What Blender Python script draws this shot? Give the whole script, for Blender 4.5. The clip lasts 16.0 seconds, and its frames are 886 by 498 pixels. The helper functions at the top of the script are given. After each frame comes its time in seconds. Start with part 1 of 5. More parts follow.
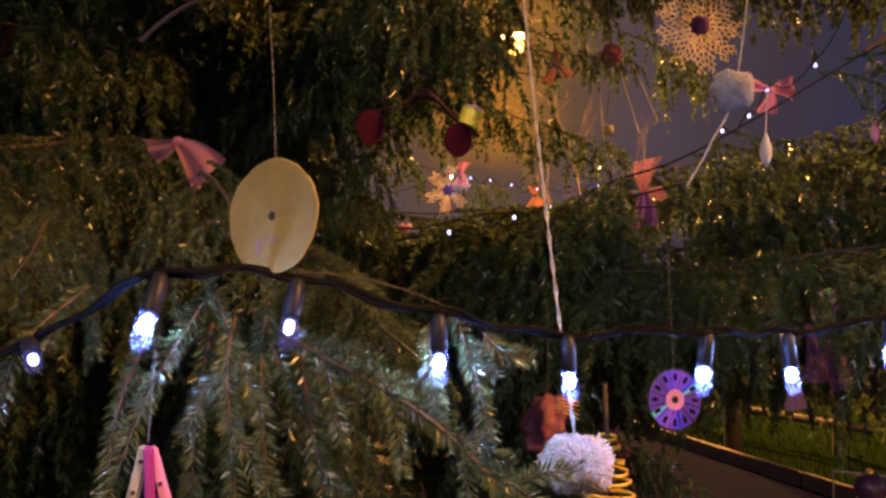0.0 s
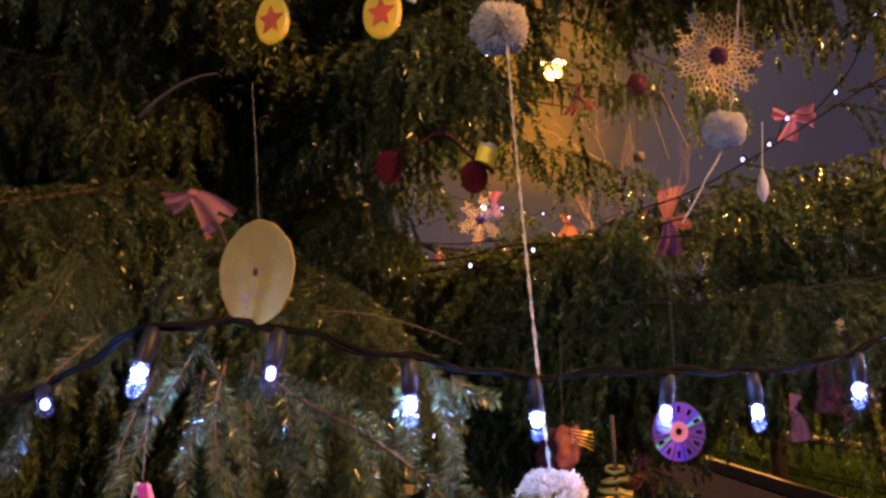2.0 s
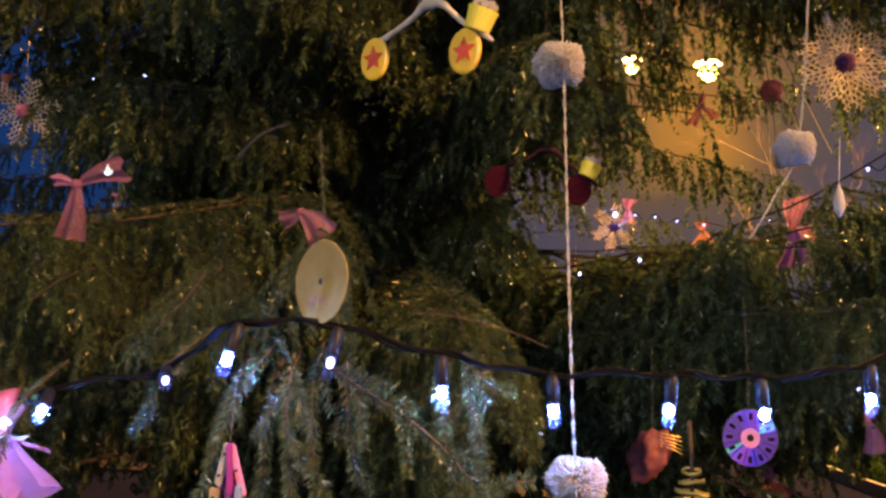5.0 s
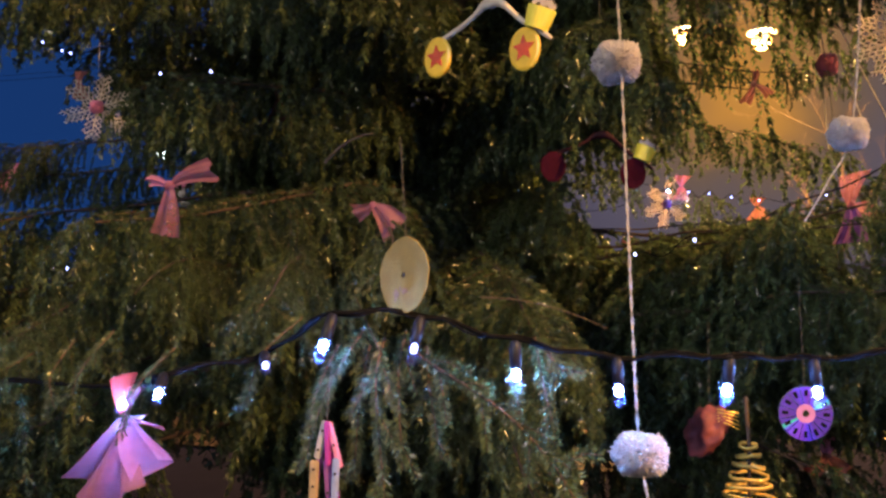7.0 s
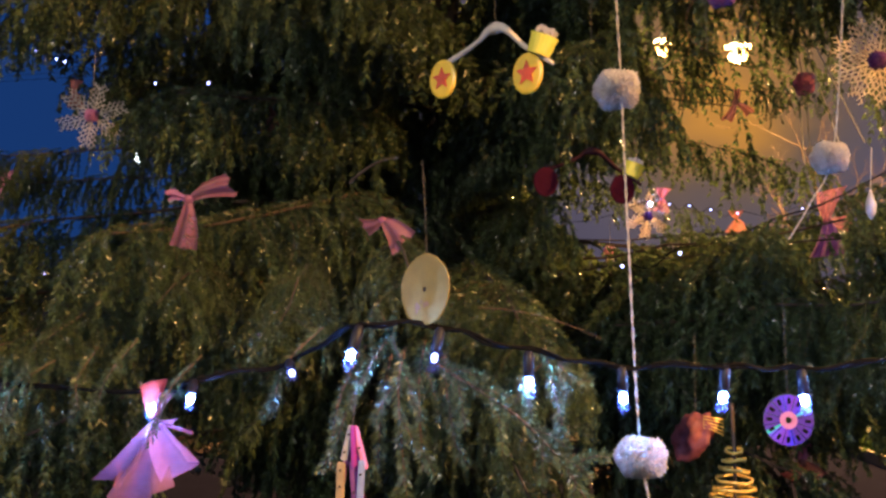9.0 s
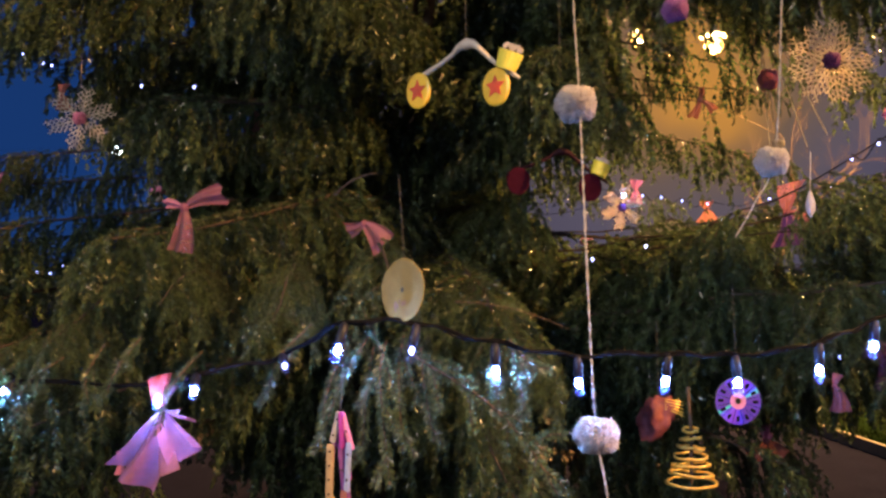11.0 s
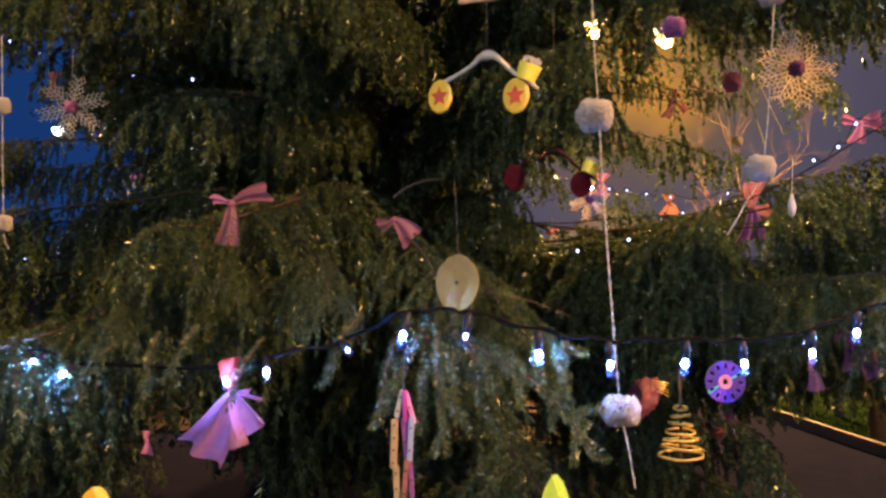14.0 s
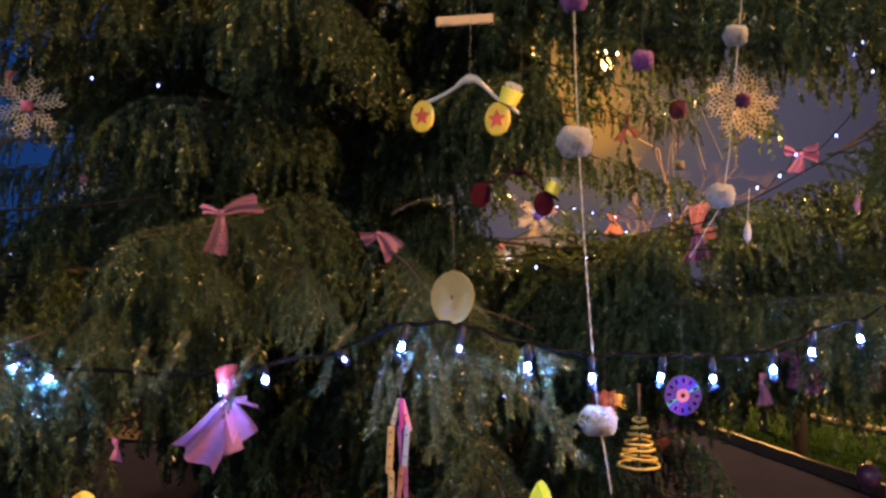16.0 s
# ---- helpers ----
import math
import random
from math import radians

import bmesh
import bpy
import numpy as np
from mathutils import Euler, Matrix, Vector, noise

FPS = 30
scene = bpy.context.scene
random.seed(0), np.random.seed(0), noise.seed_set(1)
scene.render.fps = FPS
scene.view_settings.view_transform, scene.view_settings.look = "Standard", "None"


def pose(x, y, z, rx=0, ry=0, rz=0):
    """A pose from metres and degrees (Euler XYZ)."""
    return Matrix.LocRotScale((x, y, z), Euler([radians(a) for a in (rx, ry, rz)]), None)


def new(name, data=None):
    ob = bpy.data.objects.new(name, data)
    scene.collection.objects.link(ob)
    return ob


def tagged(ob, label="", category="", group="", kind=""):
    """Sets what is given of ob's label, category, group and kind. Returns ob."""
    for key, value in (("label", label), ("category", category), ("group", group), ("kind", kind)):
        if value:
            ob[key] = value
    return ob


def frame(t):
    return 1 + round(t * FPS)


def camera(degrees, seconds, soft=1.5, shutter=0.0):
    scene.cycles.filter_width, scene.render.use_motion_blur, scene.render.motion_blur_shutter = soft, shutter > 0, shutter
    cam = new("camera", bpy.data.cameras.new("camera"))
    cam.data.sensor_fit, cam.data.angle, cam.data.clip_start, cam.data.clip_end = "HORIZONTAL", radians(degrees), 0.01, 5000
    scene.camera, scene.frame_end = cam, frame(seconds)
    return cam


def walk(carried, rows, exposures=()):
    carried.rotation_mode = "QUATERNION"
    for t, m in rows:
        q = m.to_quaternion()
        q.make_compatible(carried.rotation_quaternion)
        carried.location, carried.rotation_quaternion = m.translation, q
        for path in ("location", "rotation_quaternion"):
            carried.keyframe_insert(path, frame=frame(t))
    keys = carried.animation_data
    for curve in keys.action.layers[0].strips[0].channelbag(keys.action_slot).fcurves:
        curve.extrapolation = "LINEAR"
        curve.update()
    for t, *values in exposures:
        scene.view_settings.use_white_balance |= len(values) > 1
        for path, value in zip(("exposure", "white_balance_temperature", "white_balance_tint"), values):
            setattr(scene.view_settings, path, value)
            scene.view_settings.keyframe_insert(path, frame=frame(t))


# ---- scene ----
cam = camera(57.5, 16.0, soft=2.6)
METRES, EYE, TILT, LEAN, TURN = 1.25, 1.65, 2.0, 0.0, 0.0
ROWS = [
    (0.0, 0.0, 0.0, 0.0, 0.0, 0.0, -0.0),
    (0.5, -0.013, -0.0142, 0.0049, -0.25, 0.37, 0.22),
    (1.0, 0.0017, -0.0205, 0.0096, 1.46, 0.68, 0.54),
    (1.5, 0.0386, -0.0334, 0.0153, 2.4, 1.06, 0.56),
    (2.0, 0.0651, -0.0543, 0.0204, 3.22, 1.84, 0.88),
    (2.5, 0.085, -0.0902, 0.0215, 4.51, 2.11, 0.77),
    (3.0, 0.1137, -0.1257, 0.0238, 7.61, 1.55, -0.67),
    (3.5, 0.1474, -0.1362, 0.0221, 9.78, 2.3, -0.19),
    (4.0, 0.1779, -0.1467, 0.02, 11.55, 2.3, -0.4),
    (6.5, 0.2078, -0.2399, 0.0424, 16.88, 1.44, 1.12),
    (7.0, 0.1968, -0.2627, 0.045, 17.64, 0.58, 0.88),
    (7.5, 0.177, -0.282, 0.0484, 17.71, 0.78, 0.71),
    (8.0, 0.1621, -0.3101, 0.0527, 16.99, 1.07, 0.47),
    (8.5, 0.1609, -0.3253, 0.0547, 15.66, 0.19, 0.66),
    (9.0, 0.1687, -0.3443, 0.0565, 16.0, 1.05, 0.43),
    (9.5, 0.1809, -0.3652, 0.0581, 15.8, 0.5, 0.29),
    (10.0, 0.2016, -0.3983, 0.0621, 15.35, 0.52, 0.86),
    (12.5, 0.2175, -0.5488, 0.096, 13.55, -0.3, 0.87),
    (13.0, 0.1766, -0.5765, 0.0984, 12.15, -0.04, 0.94),
    (13.5, 0.1374, -0.6035, 0.0932, 11.17, -0.18, 0.18),
    (14.0, 0.0933, -0.6391, 0.0967, 11.04, -0.82, 0.68),
    (14.5, 0.0634, -0.6607, 0.1007, 10.19, -0.3, 0.46),
    (15.0, 0.0381, -0.6782, 0.1019, 8.94, -0.02, -0.03),
    (15.5, 0.0099, -0.6967, 0.1016, 7.72, 0.02, -0.4),
    (16.0, 0.0016, -0.7219, 0.1055, 6.32, -0.02, -0.95),
]
walk(cam, [(t, pose(0, 0, EYE, TILT, LEAN, TURN) @ pose(METRES * x, METRES * y, METRES * z, 90 + pitch, roll, yaw)) for t, x, y, z, yaw, pitch, roll in ROWS],
     exposures=[(0.0, 0.37, 7350, 27), (4.0, 0.52, 6700, 22), (6.5, 0.82, 5850, 13), (10.0, 0.88, 5800, 14), (12.5, 0.88, 5800, 14), (14.5, 0.83, 5700, 14), (16.0, 0.74, 5600, 14)])

# ---- world, lamps, exposure ----
def night_sky():
    w = bpy.data.worlds.new("night_sky")
    scene.world = w
    w.use_nodes = True
    nt = w.node_tree
    nt.nodes.clear()
    out = nt.nodes.new("ShaderNodeOutputWorld")
    bg = nt.nodes.new("ShaderNodeBackground")
    tc = nt.nodes.new("ShaderNodeTexCoord")
    dot = nt.nodes.new("ShaderNodeVectorMath")
    dot.operation = "DOT_PRODUCT"
    g = Vector((0.045, 0.962, 0.268)).normalized()
    dot.inputs[1].default_value = g
    nz = nt.nodes.new("ShaderNodeTexNoise")
    nz.inputs["Scale"].default_value = 5.0
    nz.inputs["Detail"].default_value = 3.0
    add = nt.nodes.new("ShaderNodeMath")
    add.operation = "MULTIPLY_ADD"
    add.inputs[1].default_value = 0.03
    ramp = nt.nodes.new("ShaderNodeValToRGB")
    els = ramp.color_ramp.elements
    els[0].position, els[0].color = 0.0, (0.130, 0.142, 0.205, 1)
    els[1].position, els[1].color = 1.0, (0.31, 0.132, 0.022, 1)
    for p, c in ((0.60, (0.0050, 0.0200, 0.0740, 1)), (0.85, (0.006, 0.020, 0.070, 1)), (0.94, (0.034, 0.028, 0.040, 1)), (0.975, (0.054, 0.044, 0.056, 1)), (0.985, (0.068, 0.050, 0.050, 1)), (0.9935, (0.098, 0.058, 0.031, 1))):
        e = els.new(p)
        e.color = c
    nt.links.new(tc.outputs["Generated"], dot.inputs[0])
    nt.links.new(tc.outputs["Generated"], nz.inputs["Vector"])
    nt.links.new(nz.outputs["Fac"], add.inputs[0])
    nt.links.new(dot.outputs["Value"], add.inputs[2])
    sub = nt.nodes.new("ShaderNodeMath")
    sub.operation = "SUBTRACT"
    sub.inputs[1].default_value = 0.015
    nt.links.new(add.outputs[0], sub.inputs[0])
    nt.links.new(sub.outputs[0], ramp.inputs["Fac"])
    nt.links.new(ramp.outputs["Color"], bg.inputs["Color"])
    bg.inputs["Strength"].default_value = 1.0
    nt.links.new(bg.outputs[0], out.inputs[0])


night_sky()


def lamp(name, place, watts, colour, radius):
    d = bpy.data.lights.new(name, "POINT")
    d.energy, d.color, d.shadow_soft_size = watts, colour, radius
    ob = new(name, d)
    ob.location = place
    return ob


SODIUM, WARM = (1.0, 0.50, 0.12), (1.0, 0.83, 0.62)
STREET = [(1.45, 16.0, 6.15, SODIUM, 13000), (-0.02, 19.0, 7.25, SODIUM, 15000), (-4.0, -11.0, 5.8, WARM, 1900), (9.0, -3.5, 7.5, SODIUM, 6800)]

# ---- materials ----
def material(name, base, rough=0.6, metal=0.0, vary=0.25, scale=40.0, bump=0.0, bump_scale=200.0, spec=0.5, glow=None, power=0.0, island=False, rnd=0.0, trans=0.0, sheen=0.0):
    m = bpy.data.materials.new(name)
    m.use_nodes = True
    nt = m.node_tree
    p = nt.nodes["Principled BSDF"]
    p.inputs["Roughness"].default_value = rough
    p.inputs["Metallic"].default_value = metal
    p.inputs["Specular IOR Level"].default_value = spec
    if sheen:
        p.inputs["Sheen Weight"].default_value = sheen
    tc = nt.nodes.new("ShaderNodeTexCoord")
    n1 = nt.nodes.new("ShaderNodeTexNoise")
    n1.inputs["Scale"].default_value = scale
    n1.inputs["Detail"].default_value = 6.0
    nt.links.new(tc.outputs["Object"], n1.inputs["Vector"])
    n2 = nt.nodes.new("ShaderNodeTexNoise")
    n2.inputs["Scale"].default_value = scale * 0.13
    nt.links.new(tc.outputs["Object"], n2.inputs["Vector"])
    mx = nt.nodes.new("ShaderNodeMath")
    mx.operation = "MULTIPLY_ADD"
    nt.links.new(n1.outputs["Fac"], mx.inputs[0])
    mx.inputs[1].default_value = 0.6
    h = nt.nodes.new("ShaderNodeMath")
    h.operation = "MULTIPLY"
    h.inputs[1].default_value = 0.4
    nt.links.new(n2.outputs["Fac"], h.inputs[0])
    nt.links.new(h.outputs[0], mx.inputs[2])
    fac = mx.outputs[0]
    if island or rnd:
        if island:
            src = nt.nodes.new("ShaderNodeNewGeometry").outputs["Random Per Island"]
        else:
            src = nt.nodes.new("ShaderNodeObjectInfo").outputs["Random"]
        a = nt.nodes.new("ShaderNodeMath")
        a.operation = "MULTIPLY_ADD"
        a.inputs[1].default_value = rnd or 0.4
        nt.links.new(src, a.inputs[0])
        b = nt.nodes.new("ShaderNodeMath")
        b.operation = "SUBTRACT"
        nt.links.new(fac, b.inputs[0])
        b.inputs[1].default_value = (rnd or 0.4) / 2
        nt.links.new(b.outputs[0], a.inputs[2])
        fac = a.outputs[0]
    ramp = nt.nodes.new("ShaderNodeValToRGB")
    lo = [c * (1 - vary) for c in base]
    hi = [min(1, c * (1 + vary)) for c in base]
    ramp.color_ramp.elements[0].position, ramp.color_ramp.elements[0].color = 0.25, (*lo, 1)
    ramp.color_ramp.elements[1].position, ramp.color_ramp.elements[1].color = 0.75, (*hi, 1)
    nt.links.new(fac, ramp.inputs["Fac"])
    nt.links.new(ramp.outputs["Color"], p.inputs["Base Color"])
    if bump:
        n3 = nt.nodes.new("ShaderNodeTexNoise")
        n3.inputs["Scale"].default_value = bump_scale
        n3.inputs["Detail"].default_value = 4.0
        nt.links.new(tc.outputs["Object"], n3.inputs["Vector"])
        bp = nt.nodes.new("ShaderNodeBump")
        bp.inputs["Strength"].default_value = bump
        bp.inputs["Distance"].default_value = 0.002
        nt.links.new(n3.outputs["Fac"], bp.inputs["Height"])
        nt.links.new(bp.outputs["Normal"], p.inputs["Normal"])
    if glow:
        p.inputs["Emission Color"].default_value = (*glow, 1)
        p.inputs["Emission Strength"].default_value = power
    if trans:
        tr = nt.nodes.new("ShaderNodeBsdfTranslucent")
        nt.links.new(ramp.outputs["Color"], tr.inputs["Color"])
        mix = nt.nodes.new("ShaderNodeMixShader")
        mix.inputs["Fac"].default_value = trans
        o = nt.nodes["Material Output"]
        nt.links.new(p.outputs[0], mix.inputs[1])
        nt.links.new(tr.outputs[0], mix.inputs[2])
        nt.links.new(mix.outputs[0], o.inputs["Surface"])
    return m


def sheer(name, base, clear, rough=0.5):
    """Thin see-through cloth or plastic."""
    m = material(name, base, rough, vary=0.2, scale=60, trans=0.45)
    nt = m.node_tree
    o = nt.nodes["Material Output"]
    old = o.inputs["Surface"].links[0].from_socket
    t = nt.nodes.new("ShaderNodeBsdfTransparent")
    mix = nt.nodes.new("ShaderNodeMixShader")
    mix.inputs["Fac"].default_value = clear
    nt.links.new(old, mix.inputs[1])
    nt.links.new(t.outputs[0], mix.inputs[2])
    nt.links.new(mix.outputs[0], o.inputs["Surface"])
    return m


NEEDLE = material("spruce_needles", (0.062, 0.090, 0.036), 0.28, vary=0.6, scale=9, island=True, rnd=0.5, trans=0.45, spec=0.5)
TWIG = material("twig_bark", (0.075, 0.044, 0.022), 0.75, vary=0.4, scale=60, bump=0.4)
BARK = material("trunk_bark", (0.040, 0.026, 0.017), 0.85, vary=0.5, scale=18, bump=0.9, bump_scale=45)
# Tree shade is put into the tarmac colour, far below real asphalt.
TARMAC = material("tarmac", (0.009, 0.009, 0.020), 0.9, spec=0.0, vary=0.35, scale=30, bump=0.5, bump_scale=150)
# Paving and bench: dimmer light put into the colour to offset the strong lamps.
PAVING = material("darkened_paving", (0.026, 0.018, 0.014), 0.9, spec=0.05, vary=0.25, scale=8, bump=0.3)
# Dimmer light is put into the grass colour, near black under strong lamps.
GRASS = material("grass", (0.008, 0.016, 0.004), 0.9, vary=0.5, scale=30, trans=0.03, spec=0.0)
TIMBER = material("weathered_timber", (0.095, 0.066, 0.038), 0.75, vary=0.35, scale=25, bump=0.5, bump_scale=90)
DARKWOOD = material("dark_timber", (0.035, 0.028, 0.022), 0.7, vary=0.3, scale=25, bump=0.4)
CABLE = material("black_cable", (0.006, 0.006, 0.007), 0.9, spec=0.03, vary=0.2)
HOLDER = material("clear_grey_socket", (0.012, 0.012, 0.020), 0.45, vary=0.2, spec=0.25)
CORE = material("led_core", (0.8, 0.85, 1.0), 0.4, glow=(0.19, 0.40, 1.0), power=820.0)
FARLED = material("far_led", (0.8, 0.85, 1.0), 0.4, glow=(0.36, 0.42, 1.0), power=4.0)
# Blue put into the clear cap stands in for the glow round the LED.
CAP = sheer("halo_tinted_clear_cap", (0.25, 0.27, 0.85), 0.94, 0.10)
WOOL = material("white_wool", (0.45, 0.41, 0.39), 0.9, vary=0.12, scale=120, sheen=0.4, trans=0.2, island=True, rnd=0.12)
THREAD = material("thin_thread", (0.10, 0.09, 0.08), 0.8, vary=0.2)
TWINE = material("white_twine", (0.38, 0.35, 0.31), 0.85, vary=0.25, scale=200)
COLDGLASS = material("cold_lens", (0.02, 0.02, 0.02), 0.5, glow=(0.80, 1.0, 0.86), power=6.0)
LAMPGLASS = material("sodium_lens", (0.03, 0.02, 0.01), 0.4, glow=(1.0, 0.42, 0.06), power=2.6)
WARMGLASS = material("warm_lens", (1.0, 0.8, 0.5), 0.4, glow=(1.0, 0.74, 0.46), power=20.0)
STEEL = material("grey_steel", (0.30, 0.30, 0.31), 0.4, metal=0.8, vary=0.2)
PLASTER = material("house_plaster", (0.45, 0.40, 0.33), 0.8, vary=0.15, scale=3)
SLATE = material("slate_roof", (0.16, 0.15, 0.15), 0.7, vary=0.3, scale=4)


# ---- mesh helpers ----
def part(name, bm, mat, parent=None, label="", smooth=False):
    me = bpy.data.meshes.new(name)
    bm.to_mesh(me)
    bm.free()
    me.materials.append(mat)
    if smooth:
        me.polygons.foreach_set("use_smooth", [True] * len(me.polygons))
    ob = new(name, me)
    ob.parent = parent
    if label:
        tagged(ob, label)
    return ob


def raw_mesh(name, v, f, mats, mi=None):
    """A triangle mesh from arrays."""
    me = bpy.data.meshes.new(name)
    me.vertices.add(len(v))
    me.vertices.foreach_set("co", np.asarray(v, np.float32).ravel())
    n = len(f)
    me.loops.add(n * 3)
    me.loops.foreach_set("vertex_index", np.asarray(f, np.int32).ravel())
    me.polygons.add(n)
    me.polygons.foreach_set("loop_start", np.arange(0, n * 3, 3, dtype=np.int32))
    for m in mats:
        me.materials.append(m)
    if mi is not None:
        me.polygons.foreach_set("material_index", np.asarray(mi, np.int32))
    me.update(calc_edges=True)
    return me


def empty(name, place=(0, 0, 0)):
    ob = new(name)
    ob.empty_display_size = 0.05
    ob.location = place
    return ob


def box(bm, centre, size, turn=None, bevel=0.0):
    m = Matrix.Translation(centre) @ (turn.to_4x4() if turn else Matrix()) @ Matrix.Diagonal((*size, 1))
    r = bmesh.ops.create_cube(bm, size=1.0, matrix=m)
    if bevel:
        es = list({e for v in r["verts"] for e in v.link_edges})
        bmesh.ops.bevel(bm, geom=es, offset=bevel, segments=2, affect="EDGES")


def tube(bm, pts, radii, sides=6, cap=True):
    """A round tube along points."""
    pts = [Vector(p) for p in pts]
    if not hasattr(radii, "__len__"):
        radii = [radii] * len(pts)
    rings = []
    side = None
    for i, p in enumerate(pts):
        d = (pts[min(i + 1, len(pts) - 1)] - pts[max(i - 1, 0)]).normalized()
        if side is None:
            side = d.orthogonal().normalized()
        side = (side - d * side.dot(d)).normalized()
        up = d.cross(side)
        rings.append([bm.verts.new(p + (side * math.cos(a) + up * math.sin(a)) * radii[i]) for a in (k * 2 * math.pi / sides for k in range(sides))])
    for a, b in zip(rings, rings[1:]):
        for k in range(sides):
            bm.faces.new((a[k], a[(k + 1) % sides], b[(k + 1) % sides], b[k]))
    if cap:
        bm.faces.new(rings[0][::-1])
        bm.faces.new(rings[-1])


def lathe(bm, profile, sides=20, m=Matrix(), ring=False):
    """Turns (radius, height) pairs about z."""
    rings = []
    for r, z in profile:
        rings.append([bm.verts.new(m @ Vector((max(r, 1e-5) * math.cos(a), max(r, 1e-5) * math.sin(a), z))) for a in (k * 2 * math.pi / sides for k in range(sides))])
    if ring:
        rings.append(rings[0])
    for a, b in zip(rings, rings[1:]):
        for k in range(sides):
            bm.faces.new((a[k], a[(k + 1) % sides], b[(k + 1) % sides], b[k]))
    if not ring:
        bm.faces.new(rings[0][::-1])
        bm.faces.new(rings[-1])


def spline(pts, n):
    """Smooth points through the given ones."""
    pts = [Vector(p) for p in pts]
    pts = [pts[0] * 2 - pts[1]] + pts + [pts[-1] * 2 - pts[-2]]
    out = []
    for i in range(1, len(pts) - 2):
        a, b, c, d = pts[i - 1:i + 3]
        for k in range(n):
            t = k / n
            out.append(0.5 * ((2 * b) + (c - a) * t + (2 * a - 5 * b + 4 * c - d) * t * t + (3 * b - a - 3 * c + d) * t ** 3))
    out.append(pts[-2])
    return out


# ---- ground ----
def ground():
    bm = bmesh.new()
    bmesh.ops.create_grid(bm, x_segments=60, y_segments=60, size=400)
    tagged(part("ground", bm, TARMAC), "tarmac open ground at night with shade put into its colour", "ground", kind="structure")
    bm = bmesh.new()
    box(bm, (-6.2, 9.6, 0.006), (13.5, 5.2, 0.04))
    tagged(part("pavement", bm, PAVING), "paving in a darkened colour lit by orange street lamps", "pavement", kind="structure")
    # the verge behind its timber edging
    a, d = Vector((2.33, 7.93, 0)), Vector((0.33, -0.944, 0)).normalized()
    n = Vector((d.y, -d.x, 0)) * -1
    bm = bmesh.new()
    pts = [a - d * 3.2, a + d * 9, a + d * 9 + n * 22, a - d * 3.2 + n * 22]
    lo = [bm.verts.new(p + Vector((0, 0, 0.01))) for p in pts]
    hi = [bm.verts.new(p + Vector((0, 0, 0.05))) for p in pts]
    bm.faces.new(hi)
    for i in range(4):
        bm.faces.new((lo[i], lo[(i + 1) % 4], hi[(i + 1) % 4], hi[i]))
    bmesh.ops.recalc_face_normals(bm, faces=bm.faces)
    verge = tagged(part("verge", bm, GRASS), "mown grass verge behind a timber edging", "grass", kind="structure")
    rng = np.random.default_rng(3)
    k = 26000
    u = rng.random((k, 1)) * 9 - 3
    w = rng.random((k, 1)) ** 1.6 * 7 + 0.05
    p = np.array(a) + np.array(d) * u + np.array(n) * w
    p[:, 2] = 0.045
    t = rng.normal(0, 0.012, (k, 3)) + np.array([0, 0, 0.05]) * (0.5 + rng.random((k, 1)))
    q = rng.normal(0, 1, (k, 3)) * [1, 1, 0]
    q *= 0.004 / np.linalg.norm(q, axis=1)[:, None]
    v = np.stack([p + q, p - q, p + t], 1).reshape(-1, 3)
    tagged(new("grass_blades", raw_mesh("grass_blades", v, np.arange(k * 3).reshape(-1, 3), [GRASS])), "short grass blades in a darkened green on the verge", "grass", kind="stuff")
    rot = Matrix.Rotation(math.atan2(d.y, d.x), 3, "Z")
    for i in range(5):
        bm = bmesh.new()
        box(bm, a + d * (2.4 * i - 2.0) + n * -0.03 + Vector((0, 0, 0.06)), (2.38, 0.05, 0.12), rot, 0.006)
        tagged(part("edging_board", bm, TIMBER), "weathered timber edging board along the grass", "edging board", "edging boards")
    a, d = Vector((2.56, 8.2, 0)), Vector((0.50, -0.866, 0)).normalized()
    n = Vector((d.y, -d.x, 0)) * -1
    fence = empty("fence", a)
    tagged(fence, "post and rail fence of weathered round timber on the verge", "fence")
    for i in range(5):
        o = d * (1.75 * i - 2.22) + n * 0.40
        bm = bmesh.new()
        lathe(bm, [(0.05, 0), (0.05, 0.87), (0.042, 0.91), (0.01, 0.925)], 10, Matrix.Translation(o))
        part("post", bm, TIMBER, fence)
    for z in (0.70, 0.34):
        for i in range(4):
            o = d * (1.75 * i - 2.22) + n * 0.34
            bm = bmesh.new()
            tube(bm, [o + Vector((0, 0, z)), o + d * 0.9 + Vector((0, 0, z - 0.008)), o + d * 1.745 + Vector((0, 0, z))], 0.038, 8)
            part("rail", bm, TIMBER, fence)
    bm = bmesh.new()
    lathe(bm, [(0.075, 0), (0.075, 1.02), (0.06, 1.08), (0.02, 1.10)], 12, Matrix.Translation((2.62, 7.35, 0)))
    tagged(part("bollard", bm, DARKWOOD, smooth=True), "dark stained timber bollard beside the edging board", "bollard")
    # a low stone bench behind the tree
    bench = empty("stone_bench", (-0.75, 8.9, 0.026))
    tagged(bench, "stone bench in the darkened paving colour on the lit paving", "bench")
    bm = bmesh.new()
    box(bm, (0, 0, 0.42), (1.5, 0.5, 0.10), None, 0.012)
    part("seat", bm, PAVING, bench)
    for x in (-0.55, 0.55):
        bm = bmesh.new()
        box(bm, (x, 0, 0.185), (0.18, 0.42, 0.37), None, 0.01)
        part("leg", bm, PAVING, bench)
    # a low wire frame on the tarmac in front of the edging
    rack = empty("wire_frame", (2.80, 5.85, 0))
    tagged(rack, "low grey metal frame of thin bars standing on the tarmac", "metal frame")
